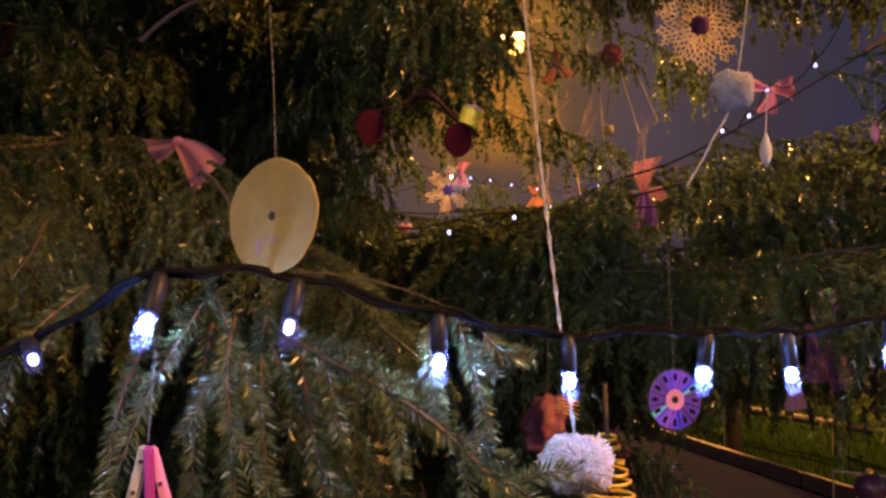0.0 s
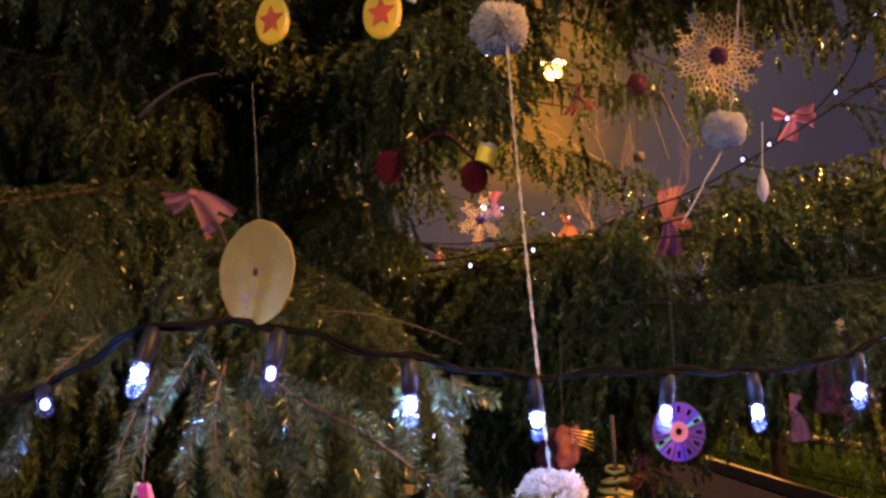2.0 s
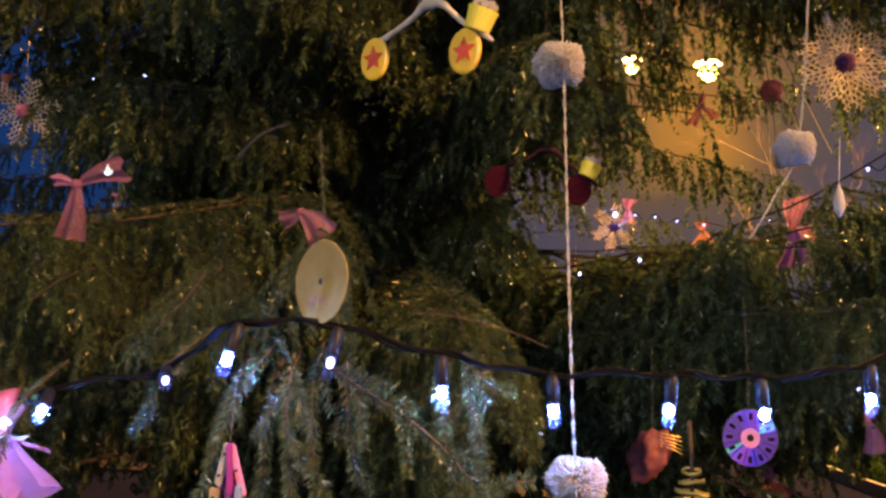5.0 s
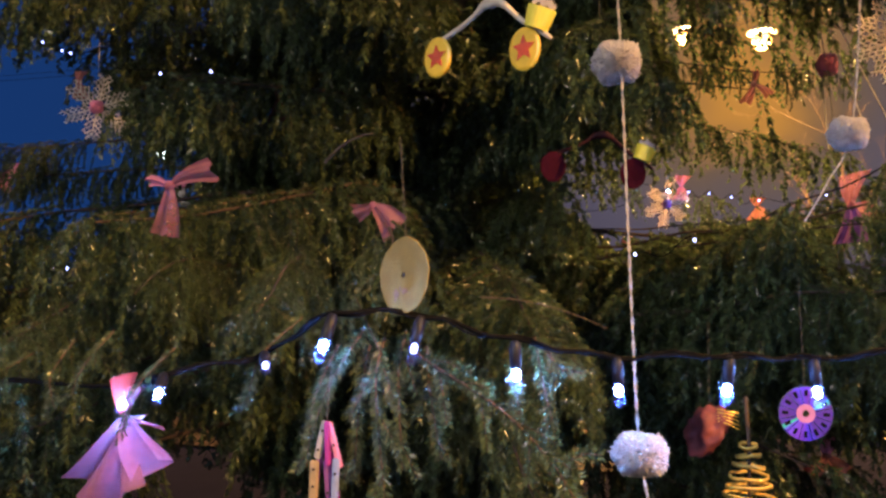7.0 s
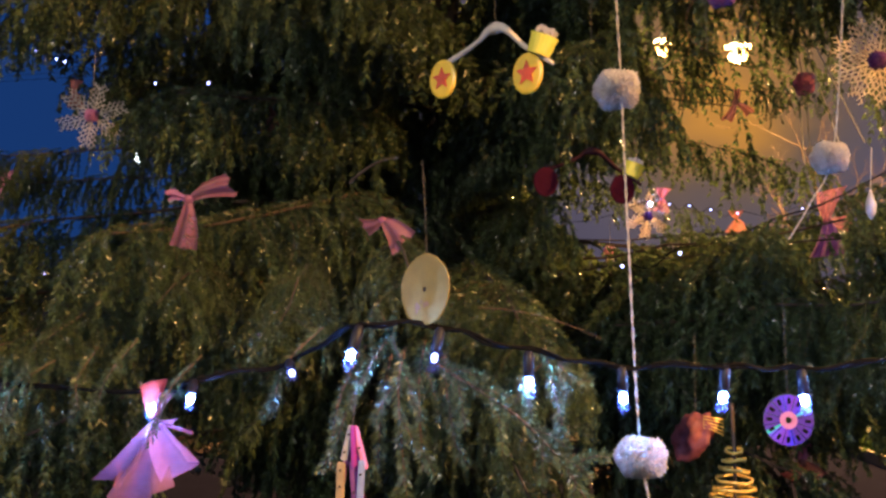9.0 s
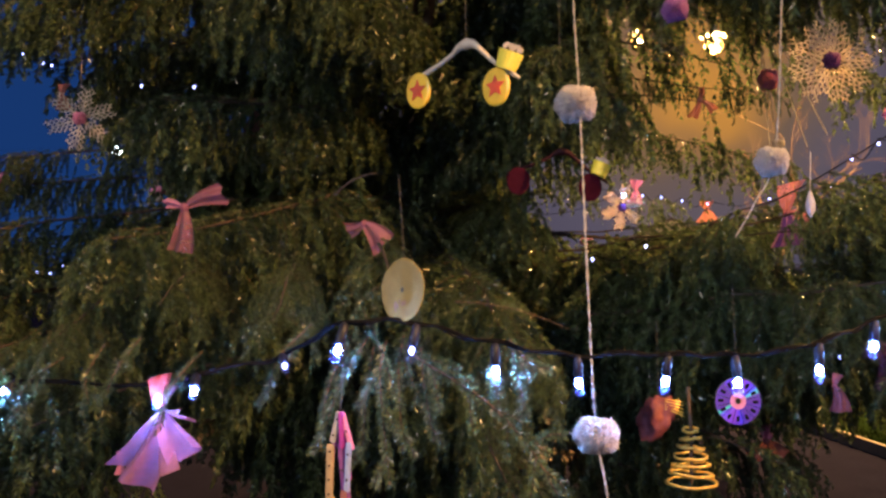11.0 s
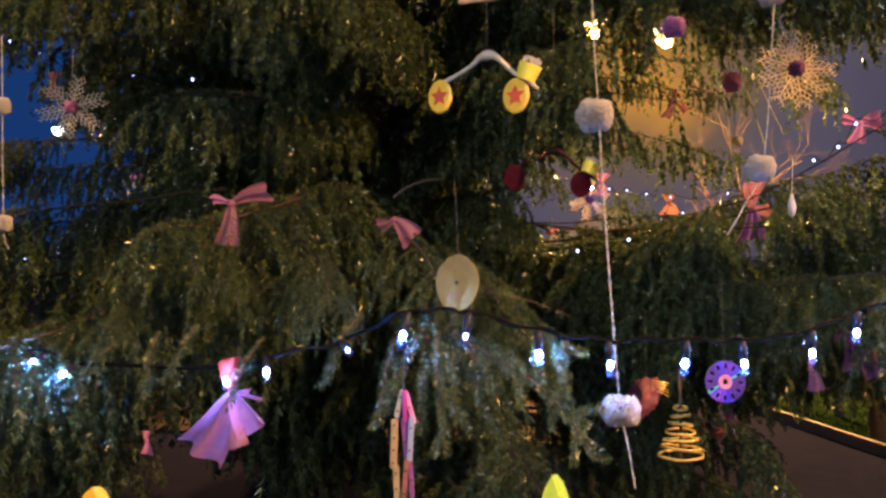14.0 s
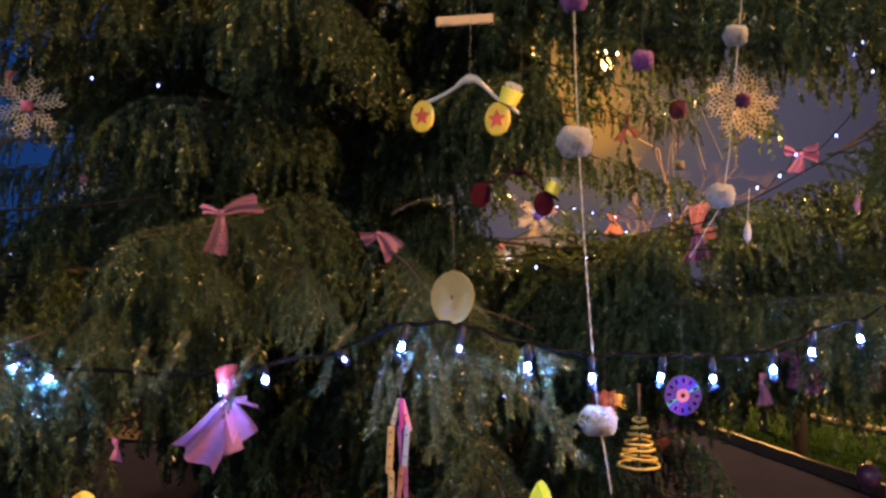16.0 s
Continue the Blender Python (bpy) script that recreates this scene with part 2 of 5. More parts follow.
    run = Vector((0.86, -0.51, 0))
    for z in (0.03, 0.26):
        bm = bmesh.new()
        tube(bm, [Vector((0, 0, z)), run * 0.3 + Vector((0, 0, z)), run * 0.6 + Vector((0, 0, z))], 0.009, 6)
        part("rail", bm, STEEL, rack)
    for i in range(5):
        bm = bmesh.new()
        tube(bm, [run * 0.15 * i, run * 0.15 * i + Vector((0, 0, 0.26))], 0.006, 6)
        part("bar", bm, STEEL, rack)
    # notice board and white barrier panel by the path
    board = empty("notice_board", (4.3, 11.2, 0.05))
    tagged(board, "dark notice board in a pale frame on two posts", "notice board")
    bm = bmesh.new()
    box(bm, (0, 0, 0.95), (0.42, 0.03, 0.34))
    part("panel", bm, CABLE, board)
    for z in (0.77, 1.13):
        bm = bmesh.new()
        box(bm, (0, -0.005, z), (0.50, 0.05, 0.035), None, 0.004)
        part("frame", bm, STEEL, board)
    for x in (-0.23, 0.23):
        bm = bmesh.new()
        box(bm, (x, 0, 0.575), (0.035, 0.045, 1.15), None, 0.004)
        part("post", bm, STEEL, board)


ground()


def street_lamp(x, y, z, colour, watts, glass, face, size=0.18):
    """A lamp that hangs from a wire across the street."""
    root = empty("street_lamp", (x, y, 0))
    tagged(root, "hanging street lamp with a glowing lens on a span wire", "street lamp", "street lamps")
    bm = bmesh.new()
    lathe(bm, [(0.03, z + 0.62), (0.05, z + 0.44), (0.24, z + 0.36), (0.27, z + 0.29), (0.22, z + 0.27)], 16)
    part("lamp_head", bm, STEEL, root, smooth=True)
    bm = bmesh.new()
    bmesh.ops.create_uvsphere(bm, u_segments=16, v_segments=10, radius=size, matrix=Matrix.Translation((0, 0, z + 0.12)) @ Matrix.Diagonal((1, 1, 0.9, 1)))
    part("lens", bm, glass, root, smooth=True)
    bm = bmesh.new()
    tube(bm, [(-30, 0, z + 1.1), (-12, 0, z + 0.75), (0, 0, z + 0.62), (8, 0, z + 0.75), (17, 0, z + 1.1)], 0.006, 5)
    part("span_wire", bm, CABLE, root)
    for sx in (-30, 17):
        bm = bmesh.new()
        tube(bm, [(sx, 0, 0), (sx, 0, z * 0.6), (sx, 0, z + 1.25)], [0.09, 0.07, 0.05], 10)
        part("pole", bm, DARKWOOD, root)
    lamp("lamp_light", (x + face[0] * 0.35, y + face[1] * 0.35, z - 0.25), watts, colour, 0.25)


street_lamp(*STREET[0], LAMPGLASS, (0, -1))
street_lamp(*STREET[1], LAMPGLASS, (0, -1))
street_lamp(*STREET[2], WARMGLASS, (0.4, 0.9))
street_lamp(*STREET[3], LAMPGLASS, (-1, 0))
street_lamp(-40.8, 54.3, 12.1, (0.85, 1.0, 0.9), 400, COLDGLASS, (0, -1), 0.42)


# ---- the spruce ----
TRUNK = Vector((-1.05, 4.0, 0.0))
TOP = 7.2


def needle_rows(pts, per_m, nl, nw, rng, fold, hug=0.75):
    """Needles round a twig: vertices and triangles."""
    pts = np.array(pts)
    seg = np.diff(pts, axis=0)
    ln = np.linalg.norm(seg, axis=1)
    total = ln.sum()
    n = max(4, int(total * per_m))
    s = np.sort(rng.random(n)) * total
    cum = np.concatenate([[0], np.cumsum(ln)])
    i = np.clip(np.searchsorted(cum, s) - 1, 0, len(seg) - 1)
    f = (s - cum[i]) / ln[i]
    p = pts[i] + seg[i] * f[:, None]
    d = seg[i] / ln[i][:, None]
    r = rng.normal(size=(n, 3))
    r -= d * (r * d).sum(1)[:, None]
    r /= np.linalg.norm(r, axis=1)[:, None]
    way = d * max(0.35, 1.30 - hug * 0.85) + r * (hug + 0.2 * rng.random((n, 1)))
    way /= np.linalg.norm(way, axis=1)[:, None]
    size = nl * (0.75 + 0.45 * rng.random((n, 1))) * np.where(s > total * 0.93, 0.7, 1.0)[:, None]
    wd = np.cross(way, rng.normal(size=(n, 3)))
    wd /= np.linalg.norm(wd, axis=1)[:, None]
    wd *= nw / 2
    if fold:
        v = np.stack([p, p + way * size * 0.45 + wd, p + way * size, p + way * size * 0.45 - wd], 1).reshape(-1, 3)
        b = np.arange(n)[:, None] * 4
        t = np.concatenate([b + [0, 1, 2], b + [0, 2, 3]])
    else:
        v = np.stack([p + wd, p - wd, p + way * size], 1).reshape(-1, 3)
        t = np.arange(n)[:, None] * 3 + [0, 1, 2]
    return v, t


def stem(pts, r):
    """A three-sided twig."""
    pts = np.array(pts)
    v, t = [], []
    for i, p in enumerate(pts):
        k = r * (1 - 0.75 * i / (len(pts) - 1))
        d = pts[min(i + 1, len(pts) - 1)] - pts[max(i - 1, 0)]
        d = d / np.linalg.norm(d)
        a = np.cross(d, [0.3, 0.2, 0.93])
        a /= np.linalg.norm(a)
        b = np.cross(d, a)
        for q in (0, 2.094, 4.189):
            v.append(p + (a * math.cos(q) + b * math.sin(q)) * k)
    for i in range(len(pts) - 1):
        for q in range(3):
            a, b = i * 3 + q, i * 3 + (q + 1) % 3
            t += [(a, b, b + 3), (a, b + 3, a + 3)]
    return np.array(v), np.array(t)


def combed_rows(pts, step, nl, nw, rng, face):
    """Needles set in two combed rows along a twig, with a looser row on the face side."""
    pts = np.array(pts)
    seg = np.diff(pts, axis=0)
    ln = np.linalg.norm(seg, axis=1)
    total = ln.sum()
    cum = np.concatenate([[0], np.cumsum(ln)])
    n = max(6, int(total / step))
    s = np.tile((np.arange(n) + 0.5) * total / n, 3) + rng.normal(0, step * 0.3, 3 * n)
    s = np.clip(s, 0, total * 0.999)
    row = np.repeat([-1.0, 1.0, 0.0], n)[:, None]
    keep = (row[:, 0] != 0) | (rng.random(3 * n) < 0.45)
    s, row = s[keep], row[keep]
    i = np.clip(np.searchsorted(cum, s) - 1, 0, len(seg) - 1)
    p = pts[i] + seg[i] * ((s - cum[i]) / ln[i])[:, None]
    d = seg[i] / ln[i][:, None]
    face = np.array(face) / np.linalg.norm(face)
    side = np.cross(d, face)
    side /= np.linalg.norm(side, axis=1)[:, None] + 1e-9
    k = len(s)
    way = d * 0.62 + side * (row * 0.80 + rng.normal(0, 0.12, (k, 1)) + (row == 0) * rng.normal(0, 0.45, (k, 1))) + face * np.where(row == 0, 0.7, rng.normal(0.08, 0.22, (k, 1)))
    way /= np.linalg.norm(way, axis=1)[:, None]
    size = nl * (0.78 + 0.35 * rng.random((k, 1))) * np.where(s > total * 0.9, 0.72, 1.0)[:, None]
    wd = np.cross(way, face + rng.normal(0, 0.35, (k, 3)))
    wd *= nw / 2 / (np.linalg.norm(wd, axis=1)[:, None] + 1e-9)
    v = np.stack([p, p + way * size * 0.4 + wd, p + way * size, p + way * size * 0.4 - wd], 1).reshape(-1, 3)
    b = np.arange(k)[:, None] * 4
    return v, np.concatenate([b + [0, 1, 2], b + [0, 2, 3]])


def drape(rng, length, count, per_m, nl, nw, fold, hug):
    """A side branchlet along +x that sags under its weight, with shoots that hang from it like a fringe."""
    vs, ts, ms = [], [], []
    off = 0

    def add(v, t, m):
        nonlocal off
        vs.append(v)
        ts.append(t + off)
        ms.append(np.full(len(t), m))
        off += len(v)

    sag, bend = 0.25 + 0.45 * rng.random(), rng.normal(0, 0.12)

    def spot(u):
        return np.array([length * u * (1 - 0.15 * u), bend * length * u * u, -length * (0.12 * u + sag * u * u)])

    def rows(p):
        if fold:
            return combed_rows(p, 1.0 / per_m, nl, nw, rng, (0.9, rng.normal(0, 0.5), 0.1))
        return needle_rows(p, per_m, nl, nw, rng, fold, hug)

    axis = [spot(u) for u in np.linspace(0, 1, 6)]
    add(*rows(axis), 0)
    add(*stem(axis, 0.0022), 1)
    for k in range(count):
        u = 0.12 + 0.86 * (k + rng.random() * 0.7) / count
        p = spot(u)
        l = length * (0.34 + 0.56 * rng.random() * (1.1 - 0.6 * u))
        d = np.array([0.30 + rng.normal(0, 0.12), (1 if k % 2 else -1) * (0.22 + 0.2 * rng.random()), -1.0])
        d /= np.linalg.norm(d)
        e = d * 0.6 + np.array([0.0, 0.0, -0.5])
        shoot = [p, p + d * l * 0.35, p + d * l * 0.35 + e * l * 0.35, p + d * l * 0.35 + e * l * 0.65]
        add(*rows(shoot), 0)
        if fold:
            add(*stem(shoot, 0.0014), 1)
    return np.concatenate(vs), np.concatenate(ts), np.concatenate(ms)


rng = np.random.default_rng(7)
SPRAYS = {
    0: [drape(rng, 0.22, 4, 400, 0.0170, 0.0024, True, 1.05) for _ in range(10)],
    1: [drape(rng, 0.34, 5, 520, 0.0270, 0.0052, False, 0.62) for _ in range(12)],
    2: [drape(rng, 0.40, 5, 250, 0.0350, 0.0110, False, 0.60) for _ in range(12)],
    3: [drape(rng, 0.46, 5, 60, 0.0500, 0.0260, False, 0.60) for _ in range(6)],
}
EYE_ZONE = np.array([0.1, -0.3, 1.69])


def bearings(places):
    """Azimuth, height angle and distance of what hangs clear of the needles."""
    out = []
    for x, y, z, wide in places:
        d = np.array((x, y, z)) - EYE_ZONE
        far = math.hypot(d[0], d[1])
        out.append((math.degrees(math.atan2(d[0], d[1])), math.degrees(math.atan2(d[2], far)), far, wide))
    return out


HUNG = bearings([(-0.30, 6.35, 2.01, 1.3), (-0.30, 6.35, 2.2, 0.7), (0.035, 5.47, 2.24, 1.7), (1.02, 3.15, 2.68, 3.0), (-2.526, 2.868, 2.56, 2.8), (1.09, 2.3, 1.56, 1.9), (0.90, 1.93, 1.46, 2.6),
                 (-0.78, 1.075, 1.88, 3.0), (-0.41, 1.27, 1.85, 2.2), (0.86, 3.46, 1.98, 2.2), (1.24, 3.04, 2.36, 2.0), (0.264, 2.04, 1.29, 2.4), (0.347, 1.724, 1.27, 2.8), (0.462, 1.618, 1.406, 2.6),
                 (-0.19, 1.39, 2.24, 7.0), (-0.06, 2.33, 2.08, 3.2), (0.106, 1.178, 2.10, 2.6), (-0.162, 0.765, 1.715, 4.2), (-0.20, 0.78, 1.80, 3.0), (0.155, 0.94, 1.435, 2.6), (-0.258, 0.712, 1.42, 3.2), (-0.65, 0.765, 1.47, 4.5), (0.54, 1.5, 2.0, 2.6), (1.185, 2.2, 2.12, 1.8), (-1.87, 3.45, 2.66, 1.4), (-2.97, 4.17, 2.35, 1.4),
                 (1.09, 3.0, 2.22, 1.0), (1.4, 3.0, 2.44, 1.0), (1.5, 3.0, 2.85, 1.4), (0.35, 5.3, 2.27, 1.1), (0.78, 3.75, 0.86, 2.0), (-1.93, 2.6, 1.64, 1.2), (-1.54, 2.6, 1.91, 1.0), (-2.85, 3.0, 1.79, 1.2), (-2.84, 3.0, 2.9, 1.4)])


def in_opening(p, hung=False):
    """Openings in the crown between two whorls, through which the sky and the street beyond show."""
    d = np.array(p) - EYE_ZONE
    far = math.hypot(d[0], d[1])
    if not hung and p[1] < 1.9 and p[2] < 1.50 and (-0.66 < p[0] < -0.27 or (-0.02 < p[0] < 0.62 and p[2] < 1.42)):
        return True
    if not hung and far < 1.3:
        return False
    az, el = math.degrees(math.atan2(d[0], d[1])), math.degrees(math.atan2(d[2], far))
    flat = el
    if far > 1.3:
        for lx, ly, lz in ((1.45, 16.0, 6.25), (-0.02, 19.0, 7.35)):
            for eye in ((0.22, -0.3, 1.70), (0.24, -0.68, 1.77), (0.0, -0.9, 1.78)):
                w = Vector((lx, ly, lz)) - Vector(eye)
                g = Vector(p) - Vector(eye)
                if (g - w * (g.dot(w) / w.length_squared)).length < 0.08:
                    return True
    for a, e, dist, wide in HUNG:
        if far < dist + 0.12 and (az - a) ** 2 + (flat - e) ** 2 < wide * wide:
            return True
    if hung:
        return False
    el += 0.7 * math.sin(az * 1.3) + 0.5 * math.sin(az * 3.1 + 1)
    if -11.5 < az < 13:
        low = 4.6 + (0.58 * (az - 1) if az > 1 else -0.36 * (az - 1))
        top = 11.0 if az < 3.5 else 11.0 + 0.5 * (az - 3.5)
        if low < el < top:
            # thin clumps still hang into the opening, most of them next to the trunk
            return noise.noise(Vector(p) * 2.6) < (0.30 if az < 2 else 0.24) or far < 2.4
    if -55 < az < -39.3 and 7.6 < el < 16.0 - 0.1 * (az + 52) and far > 1.9:
        return True
    if 13 < az < 32 and el < -8.0 and far > 2.3:
        return True
    if -32 < az < -3 and el > 1.5 and far < 2.1:
        return True
    if -33 < az < -21 and el < -9.5 and far < 3.4:
        return True
    # low gaps to the lit paving
    way = az + 2.4 * noise.noise(Vector(p) * 5.0)
    if (-34.5 < way < -30.0 and -12.0 < el < -8.2) or (-8.2 < way < -4.6 and -13.0 < el < -7.0):
        return True
    if far > 1.9:
        if (az + 36.9) ** 2 + (flat - 8.7) ** 2 < 3.5:
            return True
        if ((az - 6.5) / 4.6) ** 2 + ((flat - 13.6) / 2.6) ** 2 < 1 and noise.noise(Vector(p) * 2.2) < 0.12:
            return True
    return False


def place_sprays(places, rng):
    """Joins sprays set at (place, way, lod, size) into one mesh."""
    vs, ts, ms = [], [], []
    off = 0
    for p, way, lod, size in places:
        v, t, m = SPRAYS[lod][rng.integers(len(SPRAYS[lod]))]
        x = np.array([way[0], way[1], way[2] * 0.35])
        x /= np.linalg.norm(x)
        y = np.cross([0, 0, 1.0], x) + rng.normal(0, 0.10, 3)
        y -= x * (y @ x)
        y /= np.linalg.norm(y)
        z = np.cross(x, y)
        vs.append((v * size) @ np.stack([x, y, z]) + p)
        ts.append(t + off)
        ms.append(m)
        off += len(v)
    if not vs:
        return None
    return np.concatenate(vs), np.concatenate(ts), np.concatenate(ms)


tree = empty("spruce_tree", TRUNK)
tagged(tree, "large dark green spruce with drooping wet branches standing on the tarmac", "tree")


def bough(path, rad, gap, hang, rng, lod=None, lean=1.0, bare=0.2, size=1.0, whole=False, free=False):
    """One limb along points in the world, with its foliage under it."""
    path = [Vector(p) for p in path]
    keep = 1
    while keep < len(path) and (whole or not in_opening(path[keep])):
        keep += 1
    path = path[:keep]
    if len(path) < 3:
        return None
    path = [p + 0.035 * Vector((noise.noise(p * 2.1), noise.noise(p * 2.1 + Vector((9, 0, 0))), noise.noise(p * 2.7 + Vector((0, 7, 0))))) for p in path]
    local = [p - TRUNK for p in path]
    n = len(path)
    bm = bmesh.new()
    tube(bm, local, [rad * (1 - 0.85 * i / (n - 1)) for i in range(n)], 6)
    limb = part("branch", bm, BARK, tree)
    places = []
    total = sum((b - a).length for a, b in zip(path, path[1:]))
    run = 0.0
    nxt = total * bare
    for a, b in zip(path, path[1:]):
        l = (b - a).length
        ax = np.array((b - a).normalized())
        side = np.cross(ax, [0, 0, 1.0])
        side /= np.linalg.norm(side)
        while nxt < run + l:
            p = np.array(a.lerp(b, (nxt - run) / l))
            s = nxt / total
            far = np.linalg.norm(p - EYE_ZONE)
            k = lod if lod is not None else (0 if far < 1.3 else 1 if far < 2.7 else 2 if far < 4.7 else 3)
            for sg in (-1, 1):
                if rng.random() < 0.08:
                    continue
                way = side * sg * (0.75 + 0.3 * rng.random()) + ax * 0.6 * lean + np.array([0, 0, -0.2 * hang * rng.random()]) + rng.normal(0, 0.12, 3)
                sz = size * (1.2 - 0.5 * s) * (0.75 + 0.5 * rng.random())
                q = p + way / np.linalg.norm(way) * 0.2 * sz
                reach = 0.22 if k == 0 else 0.34
                tip = p + way / np.linalg.norm(way) * reach * sz
                near = (p, q, q + np.array([0, 0, -0.16 * sz]))
                ends = (tip + np.array([0, 0, -0.3 * reach * sz]), tip + np.array([0, 0, -0.85 * reach * sz]))
                if not (any(in_opening(x, free) for x in near) or any(in_opening(x, True) for x in ends)):
                    places.append((p - np.array(TRUNK), way, k, sz))
            if rng.random() < 0.85 and not (in_opening(p + ax * 0.15, free) or in_opening(p + np.array([0, 0, -0.15]), free)):
                places.append((p - np.array(TRUNK) + np.array([0, 0, 0.02]), ax + np.array([0, 0, 0.5 - 0.7 * rng.random()]) + side * rng.normal(0, 0.3), k, size * 0.8))
            nxt += gap * (0.75 + 0.5 * rng.random()) * (1.0 if k < 2 else 1.25)
        run += l
    if places:
        v, t, m = place_sprays(places, rng)
        ob = new("foliage", raw_mesh("foliage", v, t, [NEEDLE, TWIG], m))
        ob.parent = limb
    return limb


def crown():
    rng = np.random.default_rng(11)
    bm = bmesh.new()
    hs = [0, 0.4, 1.2, 2.5, 4.0, 5.5, TOP]
    tube(bm, [(0.03 * math.sin(h * 2), 0.02 * math.cos(h * 3), h) for h in hs], [0.15, 0.115, 0.098, 0.082, 0.058, 0.034, 0.008], 14)
    part("trunk", bm, BARK, tree, "dark rough bark trunk", smooth=True)
    h = 0.55
    while h < TOP - 0.4:
        reach = 3.75 * (1 - max(0, h - 0.9) / (TOP - 0.7))
        count = 10 if h < 3.6 else 7
        turn = rng.random() * 360
        for k in range(count):
            az = math.radians(turn + k * 360 / count + rng.normal(0, 5))
            d = Vector((math.sin(az), -math.cos(az), 0))
            L = reach * (0.88 + 0.16 * rng.random()) * (1.0 + (0.16 if h < 2 else 0.42) * max(0.0, d.x))
            hh = h + rng.normal(0, 0.06)
            drop = 0.16 + 0.06 * rng.random()
            path = []
            bend = rng.normal(0, 0.05)
            for i in range(9):
                s = i / 8
                q = TRUNK + d * (L * s) + Vector((-d.y, d.x, 0)) * (bend * L * s * s)
                q.z = hh + L * (0.10 * s - (0.10 + drop) * s * s + 0.07 * s ** 4)
                path.append(q)
            tip = path[-1]
            if tip.z < 0.25:
                continue
            if tip.y < 0.62 and abs(tip.x) < 1.4:
                cut = 0.9
                path = [TRUNK.lerp(p, cut) if i else p for i, p in enumerate(path)]
                for p, o in zip(path[1:], range(1, 9)):
                    p.z = hh + L * (0.10 * o / 8 - (0.10 + drop) * (o / 8) ** 2 + 0.07 * (o / 8) ** 4)
            away = d.y > 0.35
            bough(path, 0.015, 0.066 if h < 3.6 else 0.14, 1.4, rng, lod=3 if (h > 3.6 or (away and h > 3.0)) else None)
        h += 0.30 + 0.04 * rng.random()


crown()


# boughs that stand out: two long limbs that sweep past the opening, and the low shoots among the lights
def arch(a, b, rise, n=9):
    a, b = Vector(a), Vector(b)
    return [a.lerp(b, i / (n - 1)) + Vector((0, 0, rise * 4 * (i / (n - 1)) * (1 - i / (n - 1)))) for i in range(n)]


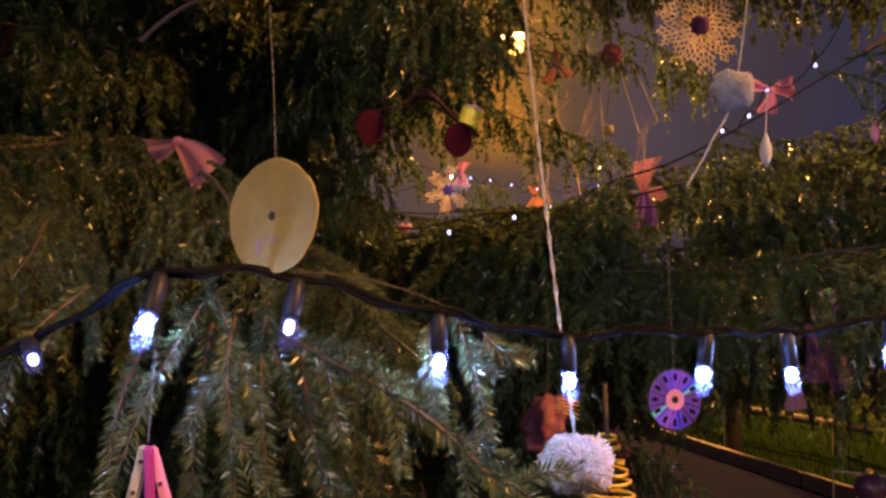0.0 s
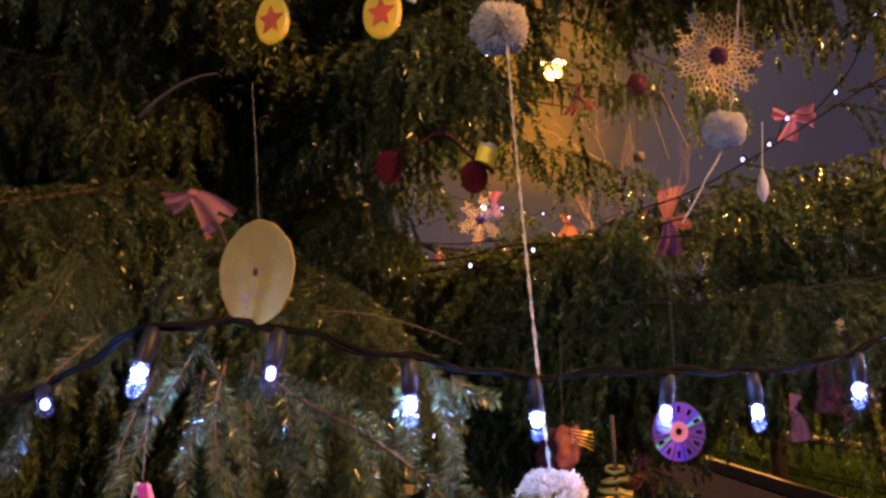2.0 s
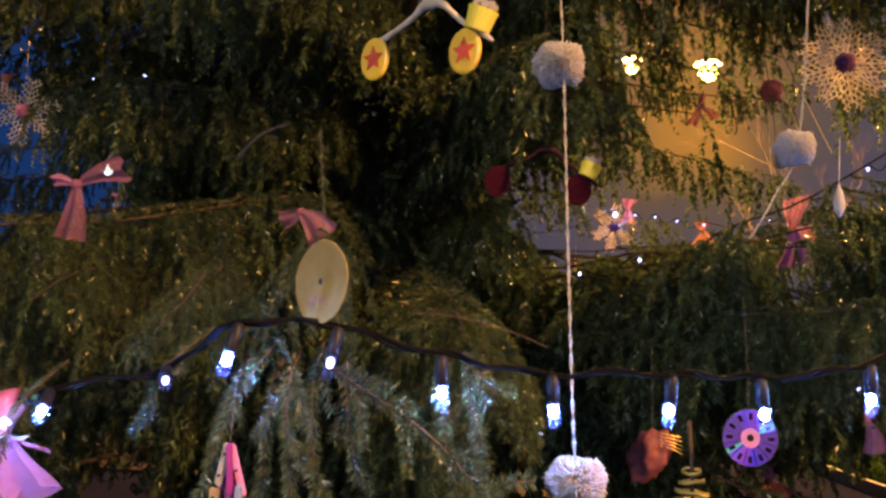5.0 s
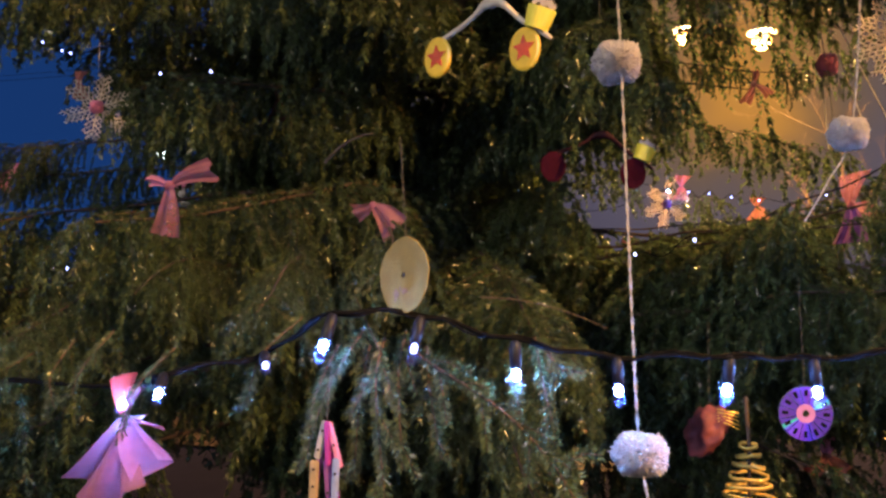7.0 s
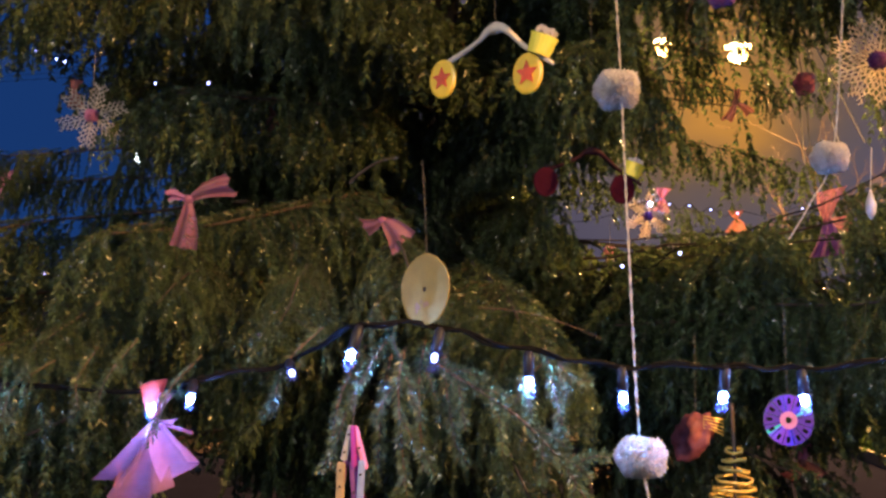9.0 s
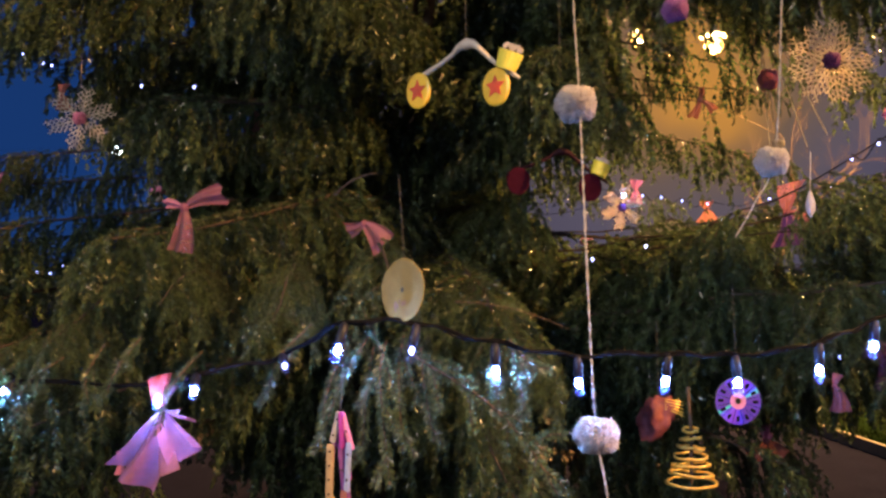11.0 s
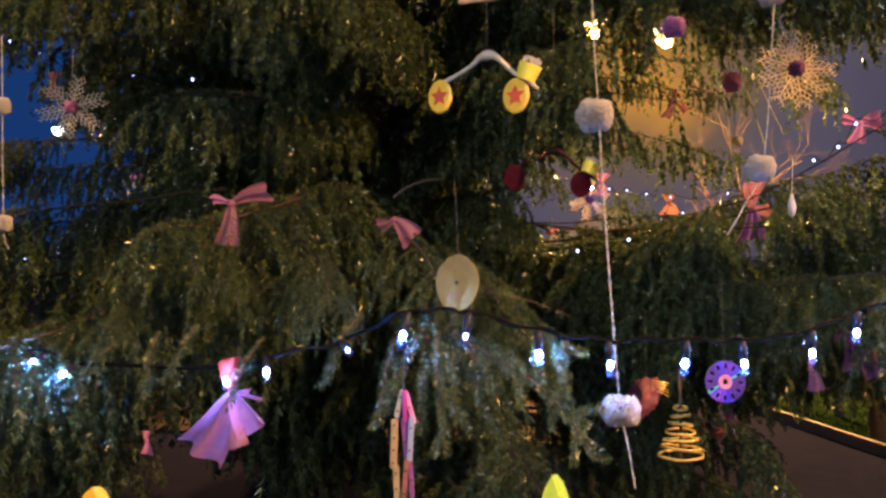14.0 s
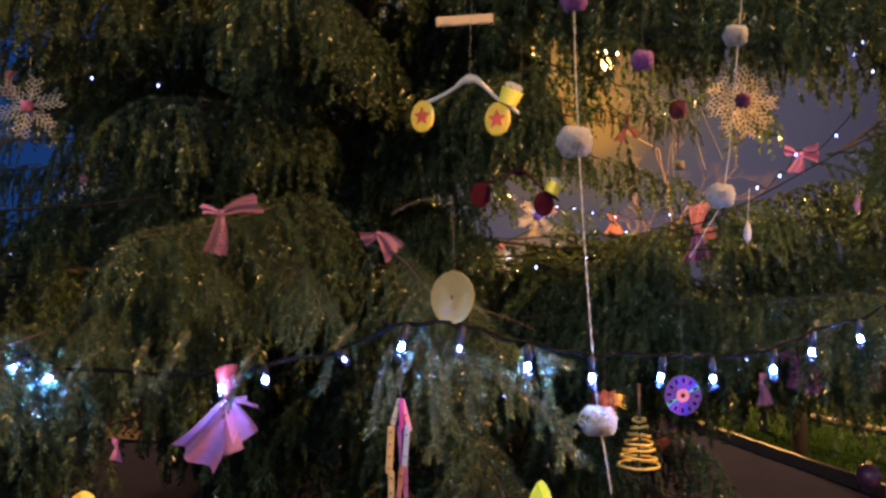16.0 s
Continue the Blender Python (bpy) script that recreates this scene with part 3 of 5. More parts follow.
def near_shoots(rng):
    """Single shoots with combed needles that hang among the nearest bulbs: points, side twigs, their length."""
    shoots = [
        ([(-0.205, 0.79, 1.585), (-0.212, 0.757, 1.63), (-0.228, 0.742, 1.678)], 0, 0),
        ([(-0.225, 0.77, 1.63), (-0.248, 0.727, 1.575), (-0.275, 0.722, 1.515), (-0.292, 0.717, 1.455)], 0, 0),
        ([(-0.175, 0.81, 1.625), (-0.172, 0.768, 1.56), (-0.163, 0.76, 1.43)], 3, 0.05),
        ([(-0.205, 0.80, 1.615), (-0.199, 0.748, 1.55), (-0.180, 0.74, 1.375)], 4, 0.06),
        ([(-0.225, 0.79, 1.605), (-0.228, 0.757, 1.53), (-0.236, 0.755, 1.41)], 2, 0.05),
        ([(-0.15, 0.83, 1.60), (-0.135, 0.80, 1.54), (-0.118, 0.80, 1.44)], 3, 0.05),
        ([(-0.20, 0.86, 1.615), (-0.140, 0.785, 1.587), (-0.021, 0.762, 1.523), (0.056, 0.752, 1.451), (0.105, 0.742, 1.375)], 9, 0.062),
        ([(0.010, 0.86, 1.615), (0.030, 0.81, 1.56), (0.048, 0.805, 1.488)], 2, 0.04),
        ([(-0.015, 0.86, 1.60), (-0.012, 0.815, 1.56), (-0.002, 0.81, 1.505)], 0, 0),
        ([(0.040, 0.80, 1.595), (0.058, 0.80, 1.577), (0.088, 0.80, 1.570)], 0, 0),
        ([(0.045, 0.78, 1.435), (0.090, 0.762, 1.466), (0.118, 0.757, 1.468)], 0, 0),
        ([(-0.395, 0.90, 1.640), (-0.425, 0.815, 1.58), (-0.442, 0.802, 1.500)], 2, 0.04),
        ([(-0.30, 0.84, 1.60), (-0.315, 0.785, 1.52), (-0.322, 0.775, 1.42)], 2, 0.05),
        ([(-0.595, 0.83, 1.590), (-0.612, 0.752, 1.53), (-0.633, 0.742, 1.445)], 1, 0.035),
        ([(-0.795, 0.92, 1.610), (-0.808, 0.857, 1.55), (-0.828, 0.852, 1.500)], 2, 0.04),
        ([(-0.910, 0.95, 1.590), (-0.896, 0.875, 1.53), (-0.882, 0.87, 1.470)], 2, 0.04),
        ([(-1.03, 0.97, 1.56), (-1.06, 0.89, 1.51), (-1.08, 0.88, 1.43)], 2, 0.05),
    ]
    for points, count, long in shoots:
        path = spline(points, 4)
        bm = bmesh.new()
        r = 0.0016 + 0.0002 * count
        tube(bm, [p - TRUNK for p in path], [r * (1 - 0.6 * i / (len(path) - 1)) for i in range(len(path))], 5)
        limb = part("branch", bm, TWIG, tree)
        line = [np.array(p - TRUNK) for p in path]
        vs, ts, ms, off = [], [], [], 0
        pieces = [(combed_rows(line, 0.0024, 0.0175, 0.0023, rng, (rng.normal(0, 0.25), -1, 0.1)), 0)]
        for k in range(count):
            q = 0.25 + 0.65 * k / max(1, count - 1)
            at = min(int(q * (len(line) - 1)), len(line) - 2)
            d = line[at + 1] - line[at]
            d /= np.linalg.norm(d)
            side = np.cross(d, [0, -1.0, 0.1]) * (1 if k % 2 else -1)
            way = d * 0.65 + side * 0.6 + np.array([0, -0.12, -0.30])
            way /= np.linalg.norm(way)
            l = long * (0.8 + 0.5 * rng.random()) * (1.15 - 0.4 * q)
            twig = [line[at], line[at] + way * l * 0.5, line[at] + way * l + np.array([0, 0, -0.12 * l])]
            pieces += [(combed_rows(twig, 0.0024, 0.0155, 0.0022, rng, (rng.normal(0, 0.35), -1, 0.15)), 0), (stem(twig, 0.0013), 1)]
        for (v, t), m in pieces:
            vs.append(v)
            ts.append(t + off)
            ms.append(np.full(len(t), m))
            off += len(v)
        ob = new("foliage", raw_mesh("foliage", np.concatenate(vs), np.concatenate(ts), [NEEDLE, TWIG], np.concatenate(ms)))
        ob.parent = limb


def special_boughs():
    rng = np.random.default_rng(23)
    bough(spline([(-0.98, 3.95, 1.70), (-0.2, 3.55, 1.80), (0.16, 3.2, 1.78), (0.5, 2.65, 1.92), (0.73, 2.3, 2.00), (1.05, 2.0, 2.20), (1.3, 1.75, 2.30), (1.75, 1.45, 2.42)], 4), 0.006, 0.055, 2.2, rng, bare=0.03, whole=True, free=True)
    bough(spline([(-1.0, 4.0, 1.72), (0.2, 4.15, 1.93), (1.2, 4.3, 2.22), (2.3, 4.4, 2.5)], 4), 0.006, 0.07, 2.0, rng, bare=0.03, whole=True)
    bough(spline([(1.05, 2.0, 2.20), (1.5, 2.1, 2.48), (1.95, 2.3, 2.68)], 4), 0.008, 0.055, 2.0, rng, bare=0.1, whole=True)
    bough(spline([(-1.0, 4.0, 3.3), (0.4, 3.4, 3.32), (1.4, 2.9, 3.15), (2.2, 2.5, 2.9)], 4), 0.006, 0.06, 2.4, rng, bare=0.03, whole=True)
    bough(spline([(-1.0, 4.0, 3.35), (0.6, 4.0, 3.3), (1.8, 3.7, 3.1), (2.7, 3.4, 2.9)], 4), 0.006, 0.07, 2.4, rng, bare=0.03, whole=True)
    bough(spline([(-1.0, 4.0, 2.1), (0.8, 3.9, 2.2), (2.2, 3.2, 2.35), (2.9, 2.8, 2.4)], 4), 0.006, 0.07, 2.2, rng, bare=0.06, whole=False)
    bough(spline([(-1.0, 4.0, 1.45), (0.3, 2.6, 1.62), (1.0, 1.7, 1.72), (1.5, 1.3, 1.70)], 4), 0.006, 0.055, 2.2, rng, bare=0.05, whole=True)
    bough(spline([(-1.0, 4.0, 1.35), (0.9, 3.3, 1.60), (1.9, 2.5, 1.80), (2.6, 2.1, 1.80)], 4), 0.006, 0.065, 2.2, rng, bare=0.05, whole=True)
    bough(spline([(-1.0, 4.0, 1.85), (0.2, 3.4, 1.9), (1.2, 2.9, 2.02), (2.4, 1.9, 2.12)], 4), 0.008, 0.055, 2.2, rng, bare=0.05, whole=True)
    bough(spline([(-1.0, 4.0, 2.0), (1.0, 4.4, 2.3), (2.4, 4.2, 2.55), (3.4, 3.9, 2.6)], 4), 0.008, 0.06, 2.2, rng, bare=0.2)
    bough(spline([(-1.0, 4.0, 2.62), (-0.3, 4.3, 2.66), (0.4, 4.7, 2.60), (1.1, 5.2, 2.50)], 4), 0.006, 0.11, 2.2, rng, bare=0.04, size=0.75, whole=True, free=True)
    bough(spline([(-1.0, 4.0, 2.42), (-0.5, 4.6, 2.42), (-0.1, 5.2, 2.36), (0.4, 5.9, 2.30)], 4), 0.006, 0.11, 2.2, rng, bare=0.04, size=0.6, whole=True, free=True)
    bough(spline([(-1.0, 4.0, 2.30), (-0.62, 3.2, 2.34), (-0.36, 2.6, 2.30)], 4), 0.009, 0.09, 2.2, rng, bare=0.05, size=0.7, whole=True, free=True)
    bough(spline([(-1.0, 4.0, 2.0), (0.2, 5.0, 2.05), (1.2, 5.6, 2.16), (2.0, 6.0, 2.22)], 4), 0.006, 0.09, 2.2, rng, bare=0.04, size=0.7, whole=True, free=True)
    bough(spline([(-1.0, 4.0, 1.72), (0.3, 3.1, 1.86), (0.95, 2.6, 1.88), (1.7, 2.15, 1.84)], 4), 0.006, 0.055, 2.2, rng, bare=0.05, whole=True, free=True)
    bough(spline([(-1.0, 4.0, 1.5), (0.8, 3.4, 1.75), (1.7, 3.0, 1.80), (2.7, 2.6, 1.72)], 4), 0.006, 0.06, 2.2, rng, bare=0.05, whole=True, free=True)
    bough(spline([(-1.0, 4.0, 2.78), (-0.2, 3.9, 2.82), (0.45, 3.7, 2.70), (0.85, 3.5, 2.58)], 4), 0.006, 0.08, 2.2, rng, bare=0.05, size=0.42, whole=True, free=True)
    bough(spline([(-1.6, 3.5, 2.40), (-2.5, 2.95, 2.26), (-3.1, 2.6, 2.24), (-3.4, 2.4, 2.32)], 4), 0.007, 0.05, 2.0, rng, bare=0.05, size=0.55, whole=True, free=True)
    bough(arch((-1.05, 3.9, 2.9), (0.35, 2.2, 2.62), 0.10, 9), 0.014, 0.11, 2.4, rng, bare=0.3, size=0.8)
    bough(spline([(-1.0, 4.0, 2.45), (-2.0, 3.3, 2.48), (-2.9, 2.75, 2.36), (-3.3, 2.5, 2.40)], 4), 0.008, 0.05, 2.0, rng, bare=0.05, size=0.62, whole=True, free=True)
    bough(arch((-0.55, 1.7, 1.84), (-0.19, 0.80, 1.70), 0.04, 9), 0.007, 0.085, 2.6, rng, lod=1, free=True, whole=True, bare=0.3, size=0.45)
    bough(arch((-0.9, 1.9, 1.75), (-0.44, 0.84, 1.66), 0.05, 9), 0.007, 0.085, 2.8, rng, lod=1, free=True, whole=True, bare=0.3, size=0.45)
    bough(arch((-1.2, 2.0, 1.75), (-0.76, 0.92, 1.66), 0.05, 9), 0.007, 0.085, 2.8, rng, lod=1, free=True, whole=True, bare=0.3, size=0.45)
    bough(arch((-1.5, 2.0, 1.7), (-1.05, 0.90, 1.58), 0.05, 9), 0.007, 0.065, 2.6, rng, lod=1, free=True, whole=True, bare=0.3, size=0.45)
    bough(spline([(-1.0, 4.0, 3.75), (-2.0, 3.2, 3.62), (-2.9, 2.4, 3.36), (-3.4, 1.9, 3.2)], 4), 0.008, 0.07, 2.2, rng, bare=0.05, whole=True)
    bough(spline([(-1.0, 4.0, 3.95), (-1.8, 2.9, 3.80), (-2.3, 2.0, 3.50), (-2.6, 1.4, 3.3)], 4), 0.008, 0.07, 2.2, rng, bare=0.05, whole=True)
    near_shoots(rng)
    # bare dead twigs
    for a, b, r in (((-0.295, 0.78, 1.880), (-0.19, 0.72, 1.908), 0.010), ((-0.30, 1.7, 1.66), (0.02, 1.75, 1.58), 0.02)):
        bm = bmesh.new()
        tube(bm, [p - TRUNK for p in arch(a, b, r, 7)], [0.0022, 0.0021, 0.002, 0.0018, 0.0016, 0.0013, 0.0008], 5)
        part("dead_twig", bm, TWIG, tree)


special_boughs()


# ---- lights on the tree ----
def bulb(root, p, way, core=None):
    """A clear LED bulb in its socket; way points from the bulb to the cable."""
    m = Matrix.Translation(p) @ way.to_track_quat("Z", "Y").to_matrix().to_4x4()
    bm = bmesh.new()
    lathe(bm, [(0.0062, 0.016), (0.0085, 0.020), (0.0088, 0.040), (0.0075, 0.052), (0.0045, 0.056)], 12, m)
    socket = part("socket", bm, HOLDER, root, smooth=True)
    bm = bmesh.new()
    lathe(bm, [(0.0008, -0.0165), (0.0050, -0.0150), (0.0076, -0.0110), (0.0086, -0.004), (0.0086, 0.016), (0.006, 0.0165)], 14, m)
    part("clear_cap", bm, CAP, socket, smooth=True)
    bm = bmesh.new()
    lathe(bm, [(0.0010, 0.000), (0.0042, 0.002), (0.0050, 0.007), (0.0044, 0.013), (0.0015, 0.015)], 10, m)
    part("led_core", bm, core or CORE, socket, smooth=True)


def near_lights():
    bulbs = [(-1.245, 0.93, 1.520), (-1.132, 0.89, 1.498), (-0.655, 0.772, 1.508), (-0.536, 0.706, 1.538), (-0.383, 0.759, 1.581), (-0.255, 0.688, 1.613), (-0.145, 0.756, 1.607), (-0.003, 0.79, 1.57), (0.133, 0.849, 1.545), (0.278, 0.867, 1.549), (0.403, 0.935, 1.541), (0.544, 0.985, 1.56), (0.65, 1.058, 1.597), (0.79, 1.14, 1.625), (0.93, 1.22, 1.68)]
    root = empty("string_lights", (0, 0, 0))
    tagged(root, "black cable of clear white LED bulbs strung through the branches", "string lights", "string lights")
    # those on the left lie over on the needles, the rest hang
    leans = [(0.5, 0.7, 0.4), (0.3, 0.8, 0.45), (-0.3, 0.8, 0.5), (-0.35, 0.75, 0.5), (-0.5, 0.8, 0.3), (0.15, 0.35, 0.9), (0.1, 0.3, 0.9)]
    line = [(-1.5, 1.05, 1.54)]
    for i, (x, y, z) in enumerate(bulbs):
        way = Vector(leans[i] if i < len(leans) else (0.10 * math.sin(i * 2.3), 0.05, 1)).normalized()
        p = Vector((x, y, z - 0.011))
        bulb(root, p, way, FARLED if i in (4, 6) else None)
        line.append(p + way * 0.056)
    line.append((1.15, 1.35, 1.80))
    pts = spline(line, 8)
    pts = [p + Vector((0, 0, 0.003 * math.sin(i * 1.1))) for i, p in enumerate(pts)]
    bm = bmesh.new()
    tube(bm, pts, 0.0034, 7)
    part("cable", bm, CABLE, root, smooth=True)
    bm = bmesh.new()
    tube(bm, [p + Vector((0.003 * math.sin(i * 0.9), 0.006 * math.cos(i * 0.9), 0.005 * math.sin(i * 0.6))) for i, p in enumerate(pts)], 0.0022, 6)
    part("cable", bm, CABLE, root, smooth=True)


near_lights()


def far_lights(points, sag=0.03, r=0.0052, strong=()):
    root = empty("string_lights")
    tagged(root, "thin dark cable of small white LEDs deep in the tree", "string lights", "string lights")
    pts = []
    for a, b in zip(points, points[1:]):
        a, b = Vector(a), Vector(b)
        pts += [a + Vector((0, 0, 0.02)), a.lerp(b, 0.5) + Vector((0, 0.02, -sag))]
    pts.append(Vector(points[-1]) + Vector((0, 0, 0.02)))
    bm = bmesh.new()
    tube(bm, spline(pts, 4), 0.0022, 5)
    part("cable", bm, CABLE, root)
    for i, p in enumerate(points):
        bm = bmesh.new()
        lathe(bm, [(r * 0.2, -r * 1.3), (r * 0.8, -r * 0.8), (r, 0), (r * 0.8, r), (r * 0.5, r * 1.3)], 10, Matrix.Translation(p))
        part("bulb", bm, CORE if i in strong else FARLED, root, smooth=True)


far_lights([(1.043, 3, 2.196), (1.144, 3, 2.252), (1.229, 3.04, 2.358), (1.396, 3, 2.443), (1.557, 3, 2.741), (1.475, 3, 2.821), (1.512, 3, 2.879), (1.527, 3, 2.94), (1.512, 3.0, 3.025), (1.30, 3.0, 2.981)])
far_lights([(-0.695, 5.3, 2.172), (0.055, 5.3, 2.310), (0.183, 5.3, 2.302), (0.312, 5.3, 2.287), (0.451, 5.3, 2.257), (0.62, 5.3, 2.229), (1.022, 5.3, 2.249), (1.41, 5.3, 2.32)], strong=(1,))
far_lights([(-2.403, 2.6, 1.814), (-1.967, 2.6, 1.636), (-1.893, 2.6, 1.642), (-1.544, 2.6, 1.911), (-1.2, 2.7, 1.95)])
far_lights([(-2.998, 3, 2.962), (-2.871, 3, 2.907), (-2.817, 3, 2.888), (-2.27, 3, 2.737), (-1.715, 2.6, 2.599)], 0.02)
far_lights([(-2.905, 3, 1.789), (-2.817, 3, 1.783), (-2.468, 3, 1.844), (-2.059, 3, 1.616)])
far_lights([(-0.414, 2.6, 1.213), (-0.107, 2.6, 1.24), (0.567, 2.6, 1.42), (0.899, 2.6, 1.431), (1.3, 2.5, 1.6)])
far_lights([(0.02, 2.7, 1.80), (0.23, 2.6, 1.843), (0.707, 5.3, 2.114)], r=0.005)


# ---- ornaments ----
RIGHT, UP, FRONT = Vector((1, 0, 0)), Vector((0, 0, 1)), Vector((0, -1, 0))
YELLOW = material("yellow_paint", (0.80, 0.50, 0.03), 0.35, vary=0.18, scale=50, bump=0.2)
LEMON = material("lemon_card", (0.85, 0.72, 0.06), 0.5, vary=0.12, scale=60)
RED = material("red_glitter", (0.60, 0.07, 0.02), 0.4, vary=0.45, scale=400, bump=0.6, bump_scale=700)
CRIMSON = material("crimson_paint", (0.030, 0.0015, 0.008), 0.8, spec=0.08, vary=0.3, scale=60)
WISHBONE = material("pale_painted_wood", (0.55, 0.46, 0.33), 0.5, vary=0.15, scale=40)
BROWNRED = material("dark_red_wood", (0.022, 0.006, 0.008), 0.6, spec=0.1, vary=0.3)
DISCMAT = material("stained_paper_disc", (0.36, 0.240, 0.058), 0.7, vary=0.30, scale=45, bump=0.4, bump_scale=300)
STAIN = material("pink_paint_stain", (0.36, 0.20, 0.14), 0.7, vary=0.4, scale=60)
PINKTULLE = sheer("pink_tulle", (0.70, 0.29, 0.52), 0.45)
ROSETULLE = sheer("rose_tulle", (0.46, 0.17, 0.25), 0.46)
DUSKTULLE = sheer("dusky_violet_tulle", (0.20, 0.075, 0.20), 0.50)
PALEBLUE = material("pale_blue_paint", (0.30, 0.34, 0.55), 0.45, vary=0.2, scale=90)
HUBPINK = material("pink_hub", (0.42, 0.16, 0.26), 0.4, vary=0.2)
REDTULLE = sheer("red_tulle", (0.55, 0.08, 0.08), 0.25)
PINK = material("pink_felt", (0.66, 0.22, 0.38), 0.8, vary=0.2, scale=90, sheen=0.3)
CORAL = material("coral_felt", (0.36, 0.15, 0.135), 0.8, vary=0.4, scale=90, trans=0.3)
PURPLE = material("purple_felt", (0.20, 0.055, 0.23), 0.85, vary=0.3, scale=90, sheen=0.3)
LACE = material("white_lace", (0.82, 0.74, 0.62), 0.7, vary=0.15, scale=80, trans=0.65)
GOLD = material("gold_ribbon", (0.90, 0.55, 0.10), 0.3, metal=0.35, vary=0.25, scale=120, bump=0.3)
POUCHRED = material("red_net", (0.24, 0.065, 0.065), 0.6, vary=0.5, scale=70, bump=0.8, bump_scale=160, trans=0.2)
LIME = material("lime_felt", (0.42, 0.62, 0.06), 0.8, vary=0.2, scale=90)
MAGENTA = material("magenta_paint", (0.36, 0.04, 0.28), 0.4, vary=0.2, scale=90)
CREAM = material("cream_wood", (0.36, 0.25, 0.13), 0.55, vary=0.25, scale=60)
WHITEPANEL = material("white_panel", (0.75, 0.75, 0.76), 0.4, vary=0.08)
SILVER = material("cd_silver", (0.70, 0.70, 0.74), 0.12, metal=1.0, vary=0.05)
BALLMAT = material("dark_glass_ball", (0.05, 0.02, 0.05), 0.08, vary=0.2, spec=0.9)


def painted_cd_rainbow(name, hues, dark):
    """The play of colour of a compact disc, painted into the base colour: streaks that run outward from the hub."""
    m = bpy.data.materials.new(name)
    m.use_nodes = True
    nt = m.node_tree
    p = nt.nodes["Principled BSDF"]
    p.inputs["Metallic"].default_value, p.inputs["Roughness"].default_value = 0.25, 0.22
    tc = nt.nodes.new("ShaderNodeTexCoord")
    grad = nt.nodes.new("ShaderNodeTexGradient")
    grad.gradient_type = "RADIAL"
    nt.links.new(tc.outputs["Object"], grad.inputs["Vector"])
    ramp = nt.nodes.new("ShaderNodeValToRGB")
    els = ramp.color_ramp.elements
    els[0].position, els[0].color = 0.0, (*dark, 1)
    els[1].position, els[1].color = 1.0, (*dark, 1)
    for pos, c in hues:
        e = els.new(pos)
        e.color = (*c, 1)
    nt.links.new(grad.outputs["Fac"], ramp.inputs["Fac"])
    nt.links.new(ramp.outputs["Color"], p.inputs["Base Color"])
    return m


VIOLET = (0.10, 0.045, 0.30)
CDVIOLET = painted_cd_rainbow("cd_violet", [(0.06, VIOLET), (0.08, (0.05, 0.80, 0.30)), (0.10, (0.15, 0.10, 0.75)), (0.20, (0.22, 0.06, 0.5)), (0.27, (0.08, 0.05, 0.70)), (0.33, VIOLET), (0.55, VIOLET), (0.575, (0.10, 0.65, 0.55)), (0.60, (0.08, 0.06, 0.85)), (0.70, (0.18, 0.05, 0.45)), (0.78, (0.12, 0.06, 0.75)), (0.86, VIOLET)], VIOLET)
CDGREEN = painted_cd_rainbow("cd_green", [(0.10, (0.3, 0.3, 0.32)), (0.125, (0.10, 0.85, 0.25)), (0.15, (0.3, 0.3, 0.32)), (0.35, (0.28, 0.28, 0.34)), (0.38, (0.10, 0.80, 0.30)), (0.41, (0.5, 0.3, 0.5)), (0.70, (0.30, 0.30, 0.32)), (0.73, (0.15, 0.85, 0.25)), (0.76, (0.3, 0.3, 0.32))], (0.32, 0.32, 0.34))


def thread(name, pts, r, mat, parent, n=6):
    bm = bmesh.new()
    tube(bm, spline(pts, n) if len(pts) > 2 else pts, r, 5)
    return part(name, bm, mat, parent)


def woolly(place, r, squash, rng, mat, parent, label=""):
    """A pompom of cut yarn."""
    k = 2600
    d = rng.normal(size=(k, 3))
    d /= np.linalg.norm(d, axis=1)[:, None]
    ln = r * (0.93 + 0.10 * rng.random((k, 1)) ** 2) * (1 + 0.10 * np.sin(d[:, :1] * 5 + 1) * np.cos(d[:, 2:] * 4))
    q = np.cross(d, rng.normal(size=(k, 3)))
    q *= (r * 0.05) / np.linalg.norm(q, axis=1)[:, None]
    e = np.cross(d, q)
    sc = np.array([1, 1, squash])
    base, tip = d * r * 0.70, d * ln + rng.normal(0, r * 0.03, (k, 3))
    v = np.stack([(base + q) * sc, (base - q * 0.5 + e * 0.8) * sc, (base - q * 0.5 - e * 0.8) * sc, (tip + q * 0.8) * sc, (tip - q * 0.4 + e * 0.7) * sc, (tip - q * 0.4 - e * 0.7) * sc], 1).reshape(-1, 3) + np.array(place)
    b = np.arange(k)[:, None] * 6
    t = np.concatenate([b + x for x in ([0, 1, 4], [0, 4, 3], [1, 2, 5], [1, 5, 4], [2, 0, 3], [2, 3, 5], [3, 4, 5])])
    ob = new("pompom", raw_mesh("pompom", v, t, [mat]))
    ob.parent = parent
    if label:
        tagged(ob, label)
    return ob


def garland(points, poms, label, seed, r=0.0017):
    rng = np.random.default_rng(seed)
    root = empty("pompom_garland")
    tagged(root, label, "garland", "pompom garlands")
    for off in (0.0, math.pi):
        bm = bmesh.new()
        tube(bm, [p + Vector((0.0016 * math.cos(i * 1.3 + off), 0.0016 * math.sin(i * 1.3 + off), 0)) for i, p in enumerate(spline(points, 24))], r * 0.62, 5)
        part("twine", bm, TWINE, root)
    for place, rad, squash, mat in poms:
        woolly(place, rad, squash, rng, mat, root)


